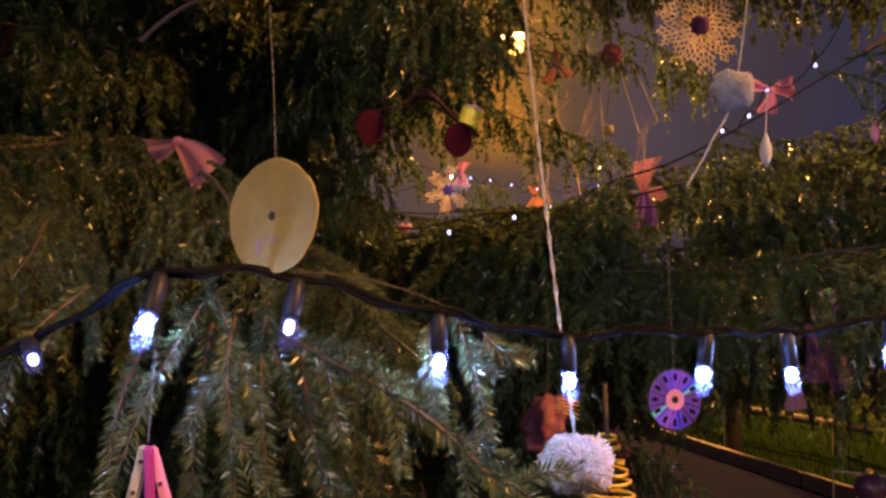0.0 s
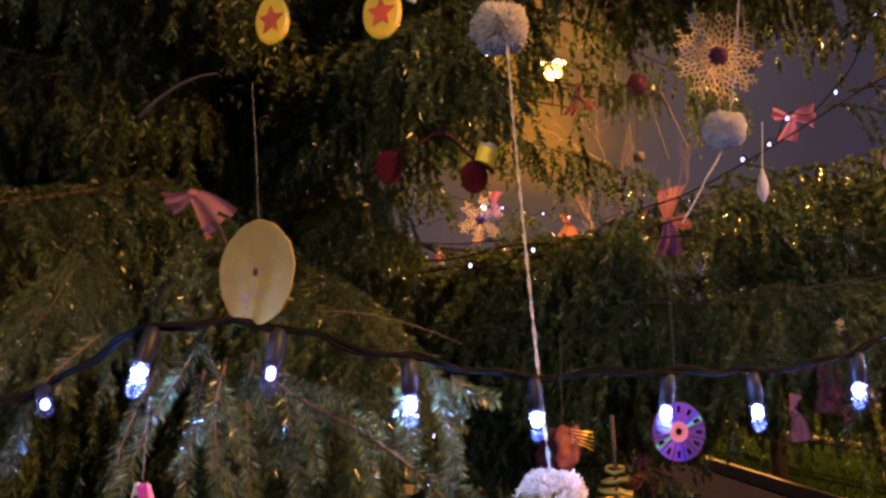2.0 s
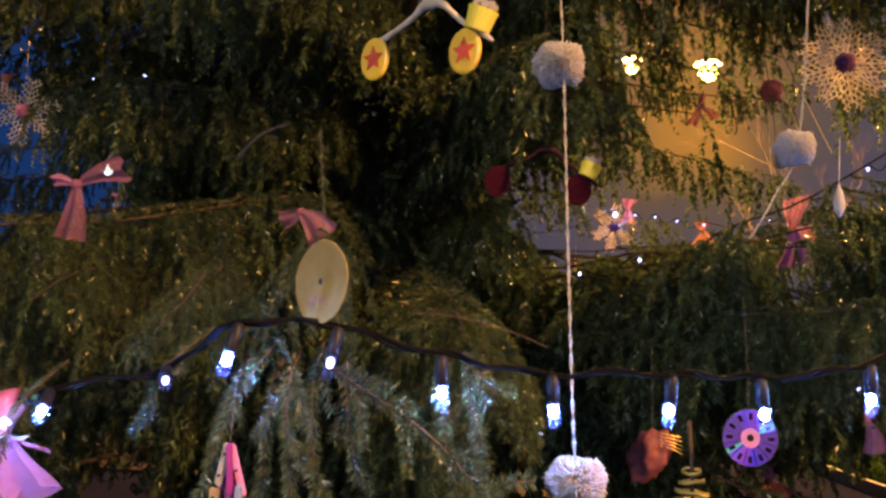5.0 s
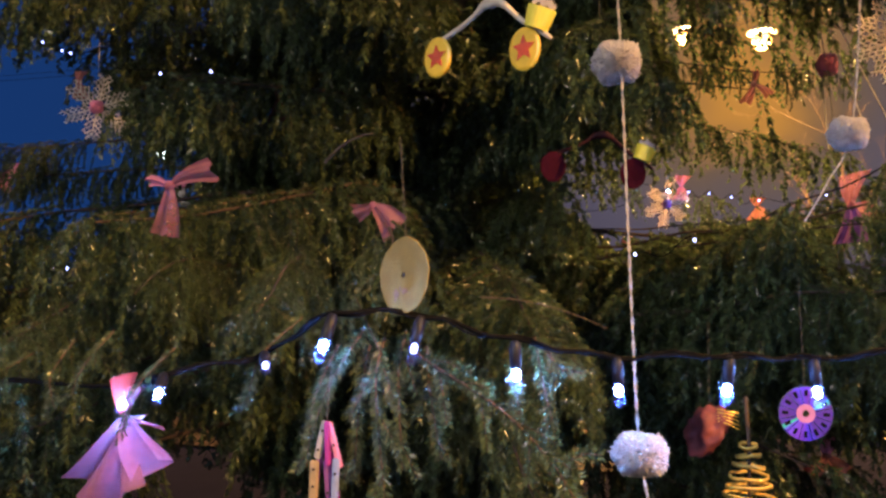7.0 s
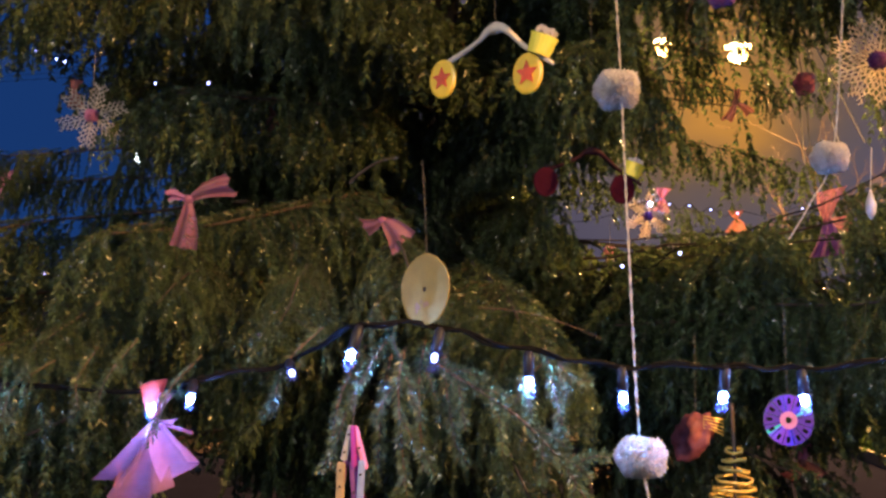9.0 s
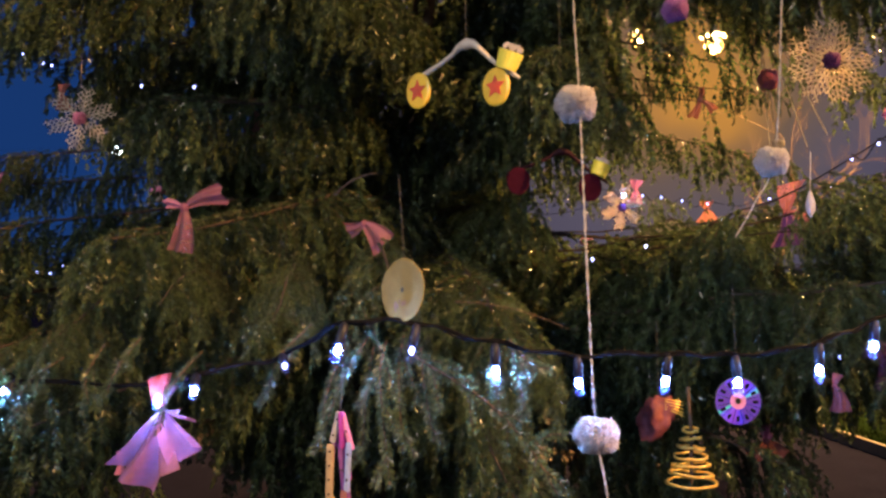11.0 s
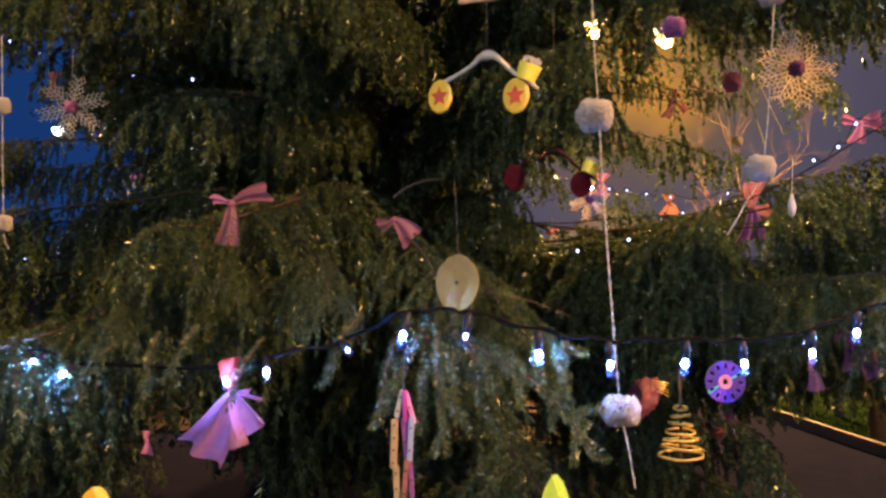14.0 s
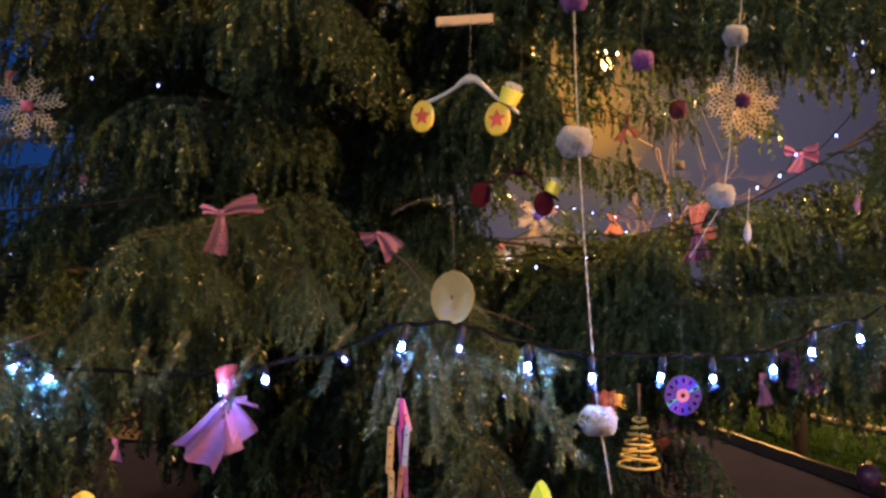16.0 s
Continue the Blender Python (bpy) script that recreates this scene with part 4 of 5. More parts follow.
garland([(0.115, 1.27, 3.1), (0.10, 1.20, 2.50), (0.115, 1.165, 2.10), (0.132, 1.06, 1.77), (0.152, 0.94, 1.47), (0.170, 0.91, 1.36), (0.182, 0.90, 1.285)],
        [((0.106, 1.178, 2.103), 0.045, 0.92, WOOL), ((0.155, 0.94, 1.435), 0.043, 0.80, WOOL), ((0.10, 1.20, 2.475), 0.034, 0.8, PURPLE)], "white wool pompoms on twisted twine hanging in front of the branches", 5)
garland([(0.60, 1.40, 3.0), (0.565, 1.40, 2.45), (0.552, 1.50, 2.03), (0.50, 1.50, 1.90), (0.455, 1.50, 1.82)],
        [((0.558, 1.41, 2.442), 0.034, 0.9, WOOL), ((0.543, 1.503, 2.001), 0.040, 0.92, WOOL)], "white wool pompoms on a slanting twine", 6, 0.0018)
garland([(-1.80, 1.5, 2.5), (-1.79, 1.5, 1.9), (-1.77, 1.5, 1.80)], [((-1.79, 1.5, 1.885), 0.030, 1.0, WOOL), ((-1.80, 1.5, 2.27), 0.03, 1.0, WOOL)], "small white wool pompoms on twine", 7, 0.0015)
garland([(0.80, 4.2, 3.4), (0.90, 4.3, 2.84), (1.09, 5.35, 2.65), (1.16, 5.4, 2.45)], [((0.905, 4.3, 2.84), 0.055, 1.15, PINK), ((1.102, 5.37, 2.635), 0.042, 0.9, WOOL)], "red and white pompoms on a thin twine far in the tree", 8, 0.003)
for i, (a, b) in enumerate((((1.0, 5.0, 3.3), (1.22, 5.0, 2.55)), ((1.05, 5.0, 3.3), (1.34, 5.0, 2.62)), ((0.95, 5.0, 3.3), (1.0, 5.0, 2.5)))):
    o = thread("hanging_twine", [a, b], 0.004, TWINE, None)
    tagged(o, "pale twine hanging between the far branches", "twine", "hanging twines")


def star_hanger(origin, bone, paint, star, cup, turn, label, scale=1.0):
    """A forked bone-shaped hanger with two painted discs and a cup on one arm."""
    root = empty("star_ornament", origin)
    tagged(root, label, "ornament", "star ornaments")
    rot = Matrix.Rotation(math.radians(turn), 3, "Z") * scale

    def at(x, z, y=0.0):
        return rot @ Vector((x, y, z))
    bm = bmesh.new()
    pts = [(-0.188, -0.075), (-0.16, -0.058), (-0.09, -0.034), (-0.045, -0.014), (-0.022, 0.002), (0, 0.006), (0.022, 0.002), (0.045, -0.016), (0.085, -0.055), (0.13, -0.085), (0.155, -0.105)]
    wid = [0.004, 0.007, 0.006, 0.006, 0.010, 0.015, 0.011, 0.007, 0.006, 0.007, 0.004]
    pts3 = [at(x, z) for x, z in pts]
    tube(bm, [p for p in spline(pts3, 3)], [wid[min(i // 3, 10)] * (1 - (i % 3) / 3) + wid[min(i // 3 + 1, 10)] * (i % 3) / 3 for i in range(31)], 8)
    part("forked_hanger", bm, bone, root, smooth=True)
    for cx, cz in ((-0.148, -0.092), (0.094, -0.118)):
        c = at(cx, cz, -0.008)
        m = Matrix.Translation(c) @ (Matrix.Rotation(math.radians(turn), 4, "Z") @ Matrix.Rotation(math.radians(90), 4, "X"))
        bm = bmesh.new()
        lathe(bm, [(0.036 * scale, -0.005), (0.042 * scale, -0.003), (0.042 * scale, 0.003), (0.036 * scale, 0.005)], 28, m @ Matrix.Diagonal((0.92, 1.12, 1, 1)))
        disc = part("disc", bm, paint, root)
        bm = bmesh.new()
        vs = []
        for lift in (0.0052, 0.0072):
            vs.append([bm.verts.new(m @ Vector((math.sin(k * math.pi / 5) * (0.029 if k % 2 == 0 else 0.0135) * scale, math.cos(k * math.pi / 5) * (0.029 if k % 2 == 0 else 0.0135) * scale, lift))) for k in range(10)])
        bm.faces.new(vs[1])
        for k in range(10):
            bm.faces.new((vs[0][k], vs[0][(k + 1) % 10], vs[1][(k + 1) % 10], vs[1][k]))
        part("star", bm, star, disc, "glittery star")
    tilt = Matrix.Translation(at(0.128, -0.058, -0.004)) @ Matrix.Rotation(math.radians(turn), 4, "Z") @ Matrix.Rotation(math.radians(24), 4, "Y")
    bm = bmesh.new()
    s = scale
    lathe(bm, [(0.026 * s, -0.022 * s), (0.032 * s, 0.022 * s), (0.029 * s, 0.022 * s), (0.024 * s, -0.018 * s)], 20, tilt)
    pot = part("cup", bm, cup, root, "small yellow card cup")
    for k in range(6):
        a = k * 1.05
        bm = bmesh.new()
        box(bm, tilt @ Vector((0.017 * s * math.cos(a), 0.017 * s * math.sin(a), 0.030 * s)), (0.012 * s, 0.010 * s, 0.022 * s), Matrix.Rotation(a * 1.7, 3, "Y"), 0.002 * s)
        part("paper_chip", bm, WOOL, pot)
    thread("thread", [at(0, 0.02), at(0.0, 0.55)], 0.0006, THREAD, root)


star_hanger((-0.185, 1.385, 2.312), WISHBONE, YELLOW, RED, LEMON, -22, "pale forked hanger with two yellow star discs and a yellow cup")
star_hanger((-0.055, 2.33, 2.175), BROWNRED, CRIMSON, CRIMSON, LEMON, 12, "dark red forked hanger with two crimson discs deep in the tree", 1.06)


def compact_disc(place, turn, tip, mat, label, drawn):
    root = empty("compact_disc", place)
    tagged(root, label, "compact disc", "compact discs")
    root.matrix_basis = Matrix.Translation(place) @ Matrix.Rotation(math.radians(turn), 4, "Z") @ Matrix.Rotation(math.radians(90 + tip), 4, "X")
    bm = bmesh.new()
    lathe(bm, [(0.0205, -0.0006), (0.0600, -0.0006), (0.0600, 0.0006), (0.0205, 0.0006)], 48, ring=True)
    part("disc", bm, mat, root)
    bm = bmesh.new()
    lathe(bm, [(0.0075, -0.0004), (0.0205, -0.0004), (0.0205, 0.0009), (0.0075, 0.0009)], 32, ring=True)
    part("hub", bm, HUBPINK if drawn else SILVER, root, "pink hub ring" if drawn else "")
    bm = bmesh.new()
    lathe(bm, [(0.0585, -0.0008), (0.0602, -0.0008), (0.0602, 0.0010), (0.0585, 0.0010)], 48, ring=True)
    part("rim", bm, SILVER, root)
    if drawn:
        for k in range(12):
            r = Matrix.Rotation(k * math.pi / 6 + 0.2, 4, "Z")
            bm = bmesh.new()
            box(bm, r @ Vector((0.040, 0, 0.0010)), (0.034, 0.0018, 0.0006), r.to_3x3())
            part("spoke", bm, SILVER, root, "drawn silver spoke")
            r = Matrix.Rotation(k * math.pi / 6 + 0.2 + math.pi / 12, 4, "Z")
            bm = bmesh.new()
            box(bm, r @ Vector((0.045, 0, 0.0010)), (0.014, 0.0075, 0.0006), r.to_3x3(), 0.0002)
            part("dark_mark", bm, CABLE, root, "black painted mark")
    thread("thread", [(0, 0.06, 0), (0, 0.30, 0.0)], 0.0005, THREAD, root)


compact_disc((0.462, 1.618, 1.406), 16, -4, CDVIOLET, "violet disc with painted-in shimmer and painted black marks round a pink hub", True)
compact_disc((1.091, 2.304, 1.562), 24, 6, CDGREEN, "plain silver disc with painted-in green shimmer among the needles", False)


def paper_disc():
    root = empty("painted_disc", (-0.162, 0.765, 1.708))
    tagged(root, "cream painted disc with a centre hole and faint pink stains", "ornament")
    root.matrix_basis = Matrix.Translation((-0.162, 0.765, 1.708)) @ Matrix.Rotation(math.radians(-30), 4, "Z") @ Matrix.Rotation(math.radians(86), 4, "X")
    bm = bmesh.new()
    lathe(bm, [(0.0045, -0.001), (0.0545, -0.001), (0.0555, 0), (0.0545, 0.001), (0.0045, 0.001)], 48, ring=True)
    for v in bm.verts:
        a = math.atan2(v.co.y, v.co.x)
        if v.co.length > 0.03:
            v.co *= 1 + 0.012 * math.sin(a * 5) + 0.008 * math.sin(a * 13)
    part("disc", bm, DISCMAT, root)
    bm = bmesh.new()
    lathe(bm, [(0.0005, 0.0004), (0.0044, 0.0004), (0.0044, -0.0004), (0.0005, -0.0004)], 14)
    part("hole_plug", bm, BARK, root)
    rng = random.Random(4)
    for k in range(7):
        bm = bmesh.new()
        lathe(bm, [(0.0035 * rng.uniform(0.5, 1.3), 0.0011), (0.0018, 0.0016)], 10, Matrix.Translation((rng.uniform(-0.018, 0.014), rng.uniform(-0.04, -0.018), 0)) @ Matrix.Diagonal((1, rng.uniform(0.8, 2), 1, 1)))
        part("paint_stain", bm, STAIN, root)
    thread("thread", [(0, 0.055, 0), (0.002, 0.12, 0.01), (0, 0.2, 0.02)], 0.0005, THREAD, root)


paper_disc()


def fan(parent, name, o, a0, a1, l0, l1, pleats, depth, mat, seed=0, curl=0.0, lean=0.0):
    """A pleated sweep of thin cloth from a knot; angles from straight down, positive to +x."""
    rng = random.Random(seed)
    nu, nv = pleats * 6, 9
    ph = rng.random() * 6
    bm = bmesh.new()
    rows = []
    for j in range(nv + 1):
        v = j / nv
        row = []
        for i in range(nu + 1):
            u = i / nu
            uu = u - 0.5 + 0.05 * math.sin(u * 5 + ph * 1.7)
            a = math.radians((a0 + a1) / 2) + curl * v * v + 0.10 * math.sin(v * 2.4 + ph)
            ln = l0 + (l1 - l0) * u
            wide = 2 * ln * math.sin(math.radians(abs(a1 - a0)) / 2) * (0.16 + 0.84 * v ** 0.75)
            end = 1 + 0.08 * math.sin(u * 3.3 + ph * 2) + 0.10 * math.cos((u - 0.5) * 3.0)
            l = ln * v * end
            w = depth * (0.3 + v) * math.sin(u * pleats * 5.1 + ph + 0.8 * v) + depth * 0.8 * v * math.sin(v * 3 + ph) + lean * v * v
            px, pz = l * math.sin(a) + wide * uu * math.cos(a), l * math.cos(a) - wide * uu * math.sin(a)
            row.append(bm.verts.new(Vector(o) + RIGHT * px - UP * pz + FRONT * w))
        rows.append(row)
    for j in range(nv):
        for i in range(nu):
            bm.faces.new((rows[j][i], rows[j][i + 1], rows[j + 1][i + 1], rows[j + 1][i]))
    bmesh.ops.remove_doubles(bm, verts=bm.verts, dist=1e-6)
    return part(name, bm, mat, parent, smooth=True)


def knot(parent, o, r, mat):
    bm = bmesh.new()
    bmesh.ops.create_icosphere(bm, subdivisions=2, radius=r, matrix=Matrix.Translation(o))
    for v in bm.verts:
        v.co += Vector((noise.noise(v.co * 60), noise.noise(v.co * 60 + Vector((5, 0, 0))), 0)) * r * 0.4
    part("knot", bm, mat, parent, smooth=True)


def bow(name, place, fans, mat, label, k=0.010, group="tulle bows"):
    root = empty(name)
    tagged(root, label, "bow", group)
    for i, f in enumerate(fans):
        fan(root, "tail", place, *f[:6], f[6] if len(f) > 6 and f[6] else mat, i + 3, *(f[7:] if len(f) > 7 else ()))
    knot(root, place, k, mat)


# (from angle, to angle, lengths, pleats, depth)
bow("tulle_bow", (-0.634, 0.760, 1.482), [(-50, -10, 0.150, 0.160, 2, 0.020), (10, 52, 0.092, 0.084, 1, 0.034), (70, 105, 0.055, 0.045, 1, 0.020), (-10, 14, 0.118, 0.105, 1, 0.010, ROSETULLE), (172, 214, 0.075, 0.060, 1, 0.008, REDTULLE), (146, 176, 0.055, 0.050, 1, 0.006, ROSETULLE)], PINKTULLE, "large pink tulle bow lit by a bulb on the cable", 0.008)
bow("tulle_bow", (-0.790, 1.075, 1.90), [(-24, 12, 0.10, 0.105, 2, 0.008), (92, 126, 0.105, 0.095, 2, 0.008), (-118, -85, 0.05, 0.045, 2, 0.006, PINKTULLE)], ROSETULLE, "rose tulle bow with two hanging tails", 0.011)
bow("tulle_bow", (-0.42, 1.27, 1.865), [(15, 75, 0.075, 0.07, 2, 0.008), (-95, -40, 0.05, 0.045, 2, 0.006)], ROSETULLE, "small rose tulle bow half hidden by needles", 0.008)
bow("tulle_bow", (0.87, 1.93, 1.53), [(-8, 32, 0.12, 0.14, 2, 0.010), (20, 52, 0.16, 0.17, 2, 0.008), (-60, -30, 0.06, 0.05, 2, 0.006)], DUSKTULLE, "dusky violet tulle bow with long trailing ends")
bow("tulle_bow", (0.69, 1.62, 1.45), [(-12, 35, 0.06, 0.07, 2, 0.006), (140, 190, 0.03, 0.03, 1, 0.004)], ROSETULLE, "tiny rose tulle bow on a twig", 0.006)
bow("tulle_bow", (1.33, 2.4, 1.47), [(-20, 16, 0.13, 0.12, 2, 0.008), (150, 190, 0.05, 0.05, 1, 0.005)], ROSETULLE, "rose tulle bow in the lower branches")
bow("ribbon_bow", (0.86, 3.46, 2.02), [(-26, 30, 0.16, 0.15, 3, 0.015, PURPLE), (150, 200, 0.16, 0.12, 2, 0.012, ROSETULLE), (60, 110, 0.09, 0.08, 2, 0.01)], ROSETULLE, "purple and rose ribbon bow on an inner bough", 0.016)
bow("ribbon_bow", (0.49, 3.5, 2.58), [(-40, -5, 0.09, 0.08, 2, 0.02), (35, 70, 0.07, 0.09, 2, 0.02), (150, 190, 0.05, 0.06, 2, 0.02)], CORAL, "coral ribbon bow in front of the lamp glow", 0.014)
bow("ribbon_bow", (0.78, 3.75, 0.90), [(-60, -10, 0.11, 0.10, 3, 0.015), (20, 70, 0.10, 0.11, 2, 0.012), (140, 220, 0.08, 0.08, 2, 0.01, PINK)], CORAL, "crumpled coral ribbon bow low in the tree", 0.018)
bow("ribbon_bow", (-1.872, 3.45, 2.68), [(-30, 30, 0.12, 0.13, 2, 0.01), (130, 210, 0.07, 0.06, 2, 0.01)], CORAL, "coral ribbon scrap on a high twig", 0.012)
bow("ribbon_bow", (1.25, 3.05, 2.36), [(-40, 20, 0.09, 0.08, 2, 0.01), (60, 130, 0.08, 0.09, 2, 0.01), (-130, -80, 0.07, 0.07, 2, 0.01)], PINK, "pink ribbon bow beside a small light", 0.012)
bow("ribbon_bow", (-1.275, 1.5, 1.20), [(-30, 30, 0.04, 0.045, 1, 0.004), (150, 210, 0.03, 0.03, 1, 0.004)], PINK, "small pink ribbon bow among low needles", 0.006)
bow("ribbon_bow", (0.13, 5.6, 2.38), [(-40, 30, 0.10, 0.10, 2, 0.01), (120, 220, 0.08, 0.07, 2, 0.01)], PINK, "pink ribbon bow at the far side of the tree", 0.014)
bow("ribbon_bow", (0.62, 5.4, 2.20), [(-60, 60, 0.09, 0.09, 2, 0.01), (120, 240, 0.06, 0.06, 2, 0.01)], CORAL, "coral ribbon bow at the far side of the tree", 0.014)
bow("ribbon_bow", (-0.55, 5.4, 1.85), [(-60, 60, 0.10, 0.09, 2, 0.01), (120, 240, 0.06, 0.06, 2, 0.01)], CORAL, "coral ribbon bow behind the trunk", 0.014)


def snowflake(place, r, turn, mat, heart, label, arms=6, seed=1):
    rng = random.Random(seed)
    root = empty("snowflake", place)
    tagged(root, label, "snowflake", "lace snowflakes")
    rot = Matrix.Rotation(math.radians(turn), 3, "Z")
    for k in range(arms):
        bm = bmesh.new()
        a = k * 2 * math.pi / arms + 0.2
        d = Vector((math.sin(a), 0, math.cos(a)))
        n = Vector((d.z, 0, -d.x))
        tube(bm, [rot @ (d * 0.02), rot @ (d * r * 0.55), rot @ (d * r)], [r * 0.035, r * 0.03, r * 0.015], 5)
        for i in range(5):
            u = 0.22 + 0.17 * i
            for sg in (-1, 1):
                l = r * (0.42 - 0.26 * abs(u - 0.5)) * rng.uniform(0.7, 1.1)
                e = (d * 0.65 + n * sg * 0.76)
                p = d * r * u
                tube(bm, [rot @ p, rot @ (p + e * l)], [r * 0.028, r * 0.016], 4)
                for w in (0.45, 0.8):
                    q = p + e * l * w
                    tube(bm, [rot @ q, rot @ (q + (d * 0.9 - n * sg * 0.3) * l * 0.4)], [r * 0.022, r * 0.012], 4)
        part("lace_arm", bm, mat, root)
    if heart:
        woolly((0, -0.01, 0), r * 0.22, 1.0, np.random.default_rng(seed), heart, root, "wool centre")
    thread("thread", [(0, 0, r), (0.01, 0, r + 0.35)], 0.002, TWINE, root)


snowflake((1.01, 3.15, 2.64), 0.165, 10, LACE, PURPLE, "lacy cream snowflake with a purple wool centre", 9)
snowflake((0.035, 5.47, 2.24), 0.15, -20, LACE, PURPLE, "lacy snowflake tinted violet at the far side", seed=2)
snowflake((-2.526, 2.868, 2.56), 0.15, 25, LACE, PINK, "lacy white snowflake with a coral wool centre", seed=3)
bow("ribbon_bow", (-2.62, 2.85, 2.68), [(-40, 40, 0.07, 0.07, 2, 0.008), (130, 220, 0.06, 0.06, 2, 0.008)], CORAL, "coral ribbon scrap beside a lacy snowflake", 0.01)
bow("ribbon_bow", (-2.95, 2.75, 2.25), [(-70, 10, 0.10, 0.09, 2, 0.008), (60, 130, 0.06, 0.07, 2, 0.008)], PINK, "pink ribbon bow on an outer twig", 0.01)


def mushroom(place, s, label):
    root = empty("felt_mushroom", place)
    tagged(root, label, "ornament", "hanging felt ornaments")
    bm = bmesh.new()
    lathe(bm, [(0.045, 0.0), (0.055, 0.018), (0.042, 0.048), (0.012, 0.058)], 16, Matrix.Diagonal((s, s, s, 1)))
    part("cap", bm, PINK, root, "pink cap", True)
    bm = bmesh.new()
    lathe(bm, [(0.010, -0.070), (0.030, -0.060), (0.034, -0.035), (0.020, -0.005), (0.022, 0.002)], 14, Matrix.Diagonal((s, s, s, 1)))
    part("stem", bm, WOOL, root, "white stem", True)
    thread("thread", [(0, 0, 0.055 * s), (0.003, 0, 0.3)], 0.0018, TWINE, root)


mushroom((-0.30, 6.35, 2.01), 1.15, "small pink and white felt mushroom on a thread")
mushroom((-2.968, 4.168, 2.33), 0.9, "coral and white felt bead drop on a thread")


def drop(place, h, mat, ball, label):
    root = empty("bead_drop", place)
    tagged(root, label, "ornament", "hanging felt ornaments")
    bm = bmesh.new()
    lathe(bm, [(0.002, -0.035), (0.011, -0.018), (0.012, 0.0), (0.006, 0.022), (0.001, 0.034)], 12)
    part("bead", bm, mat, root, smooth=True)
    thread("thread", [(0, 0, 0.03), (0.004, 0, h)], 0.0012, TWINE, root)
    if ball:
        woolly((0.004, 0, h), 0.026, 0.9, np.random.default_rng(9), WOOL, root, "white wool tuft")


drop((0.643, 1.6, 1.905), 0.13, WOOL, False, "white teardrop bead on a thread")
drop((1.185, 2.2, 2.05), 0.17, PINK, True, "pink bead under a white wool tuft")


def net_pouch():
    root = empty("net_pouch", (0.264, 2.043, 1.288))
    tagged(root, "crumpled red net pouch with thin gold ties", "ornament")
    bm = bmesh.new()
    bmesh.ops.create_icosphere(bm, subdivisions=4, radius=0.062)
    for v in bm.verts:
        n = noise.noise(v.co * 26) * 0.030 + noise.noise(v.co * 70) * 0.014
        v.co += v.co.normalized() * n
        v.co = Matrix.Rotation(0.6, 3, "Y") @ Vector((v.co.x * 0.8, v.co.y * 0.7, v.co.z * 1.15))
    part("pouch", bm, POUCHRED, root, smooth=True)
    for k in range(5):
        thread("gold_tie", [(0.02, -0.03, 0.03 + 0.008 * k), (0.05, -0.03, 0.022 + 0.009 * k), (0.075, -0.02, 0.008 + 0.011 * k)], 0.0014, GOLD, root)
    thread("thread", [(0, 0, 0.07), (0, 0, 0.3)], 0.0006, THREAD, root)


net_pouch()


def ribbon_tree():
    root = empty("ribbon_tree", (0.347, 1.724, 1.255))
    tagged(root, "small tree of stacked gold ribbon loops on a stick", "ornament")
    bm = bmesh.new()
    tube(bm, [(0, 0, -0.09), (0.002, 0, 0.05), (-0.004, 0, 0.17)], [0.004, 0.0045, 0.005], 6)
    part("stick", bm, TWIG, root)
    for k in range(7):
        z = 0.050 - k * 0.0235
        w = 0.022 + 0.0078 * k
        bm = bmesh.new()
        pts = [Vector((math.cos(i * 0.4488) * w, math.sin(i * 0.4488) * w * 0.7, z + 0.004 * math.sin(i * 0.45 + k * 2.1) + 0.0015 * math.sin(i * 1.7 + k))) for i in range(14)]
        lo = [bm.verts.new(p * 1.0) for p in pts]
        hi = [bm.verts.new(p + Vector((0, 0, 0.009))) for p in pts]
        inn = [bm.verts.new(Vector((p.x * 0.86, p.y * 0.86, p.z + 0.004))) for p in pts]
        for i in range(14):
            j = (i + 1) % 14
            bm.faces.new((lo[i], lo[j], hi[j], hi[i]))
            bm.faces.new((hi[i], hi[j], inn[j], inn[i]))
            bm.faces.new((inn[i], inn[j], lo[j], lo[i]))
        part("ribbon_loop", bm, GOLD, root, smooth=True)


ribbon_tree()


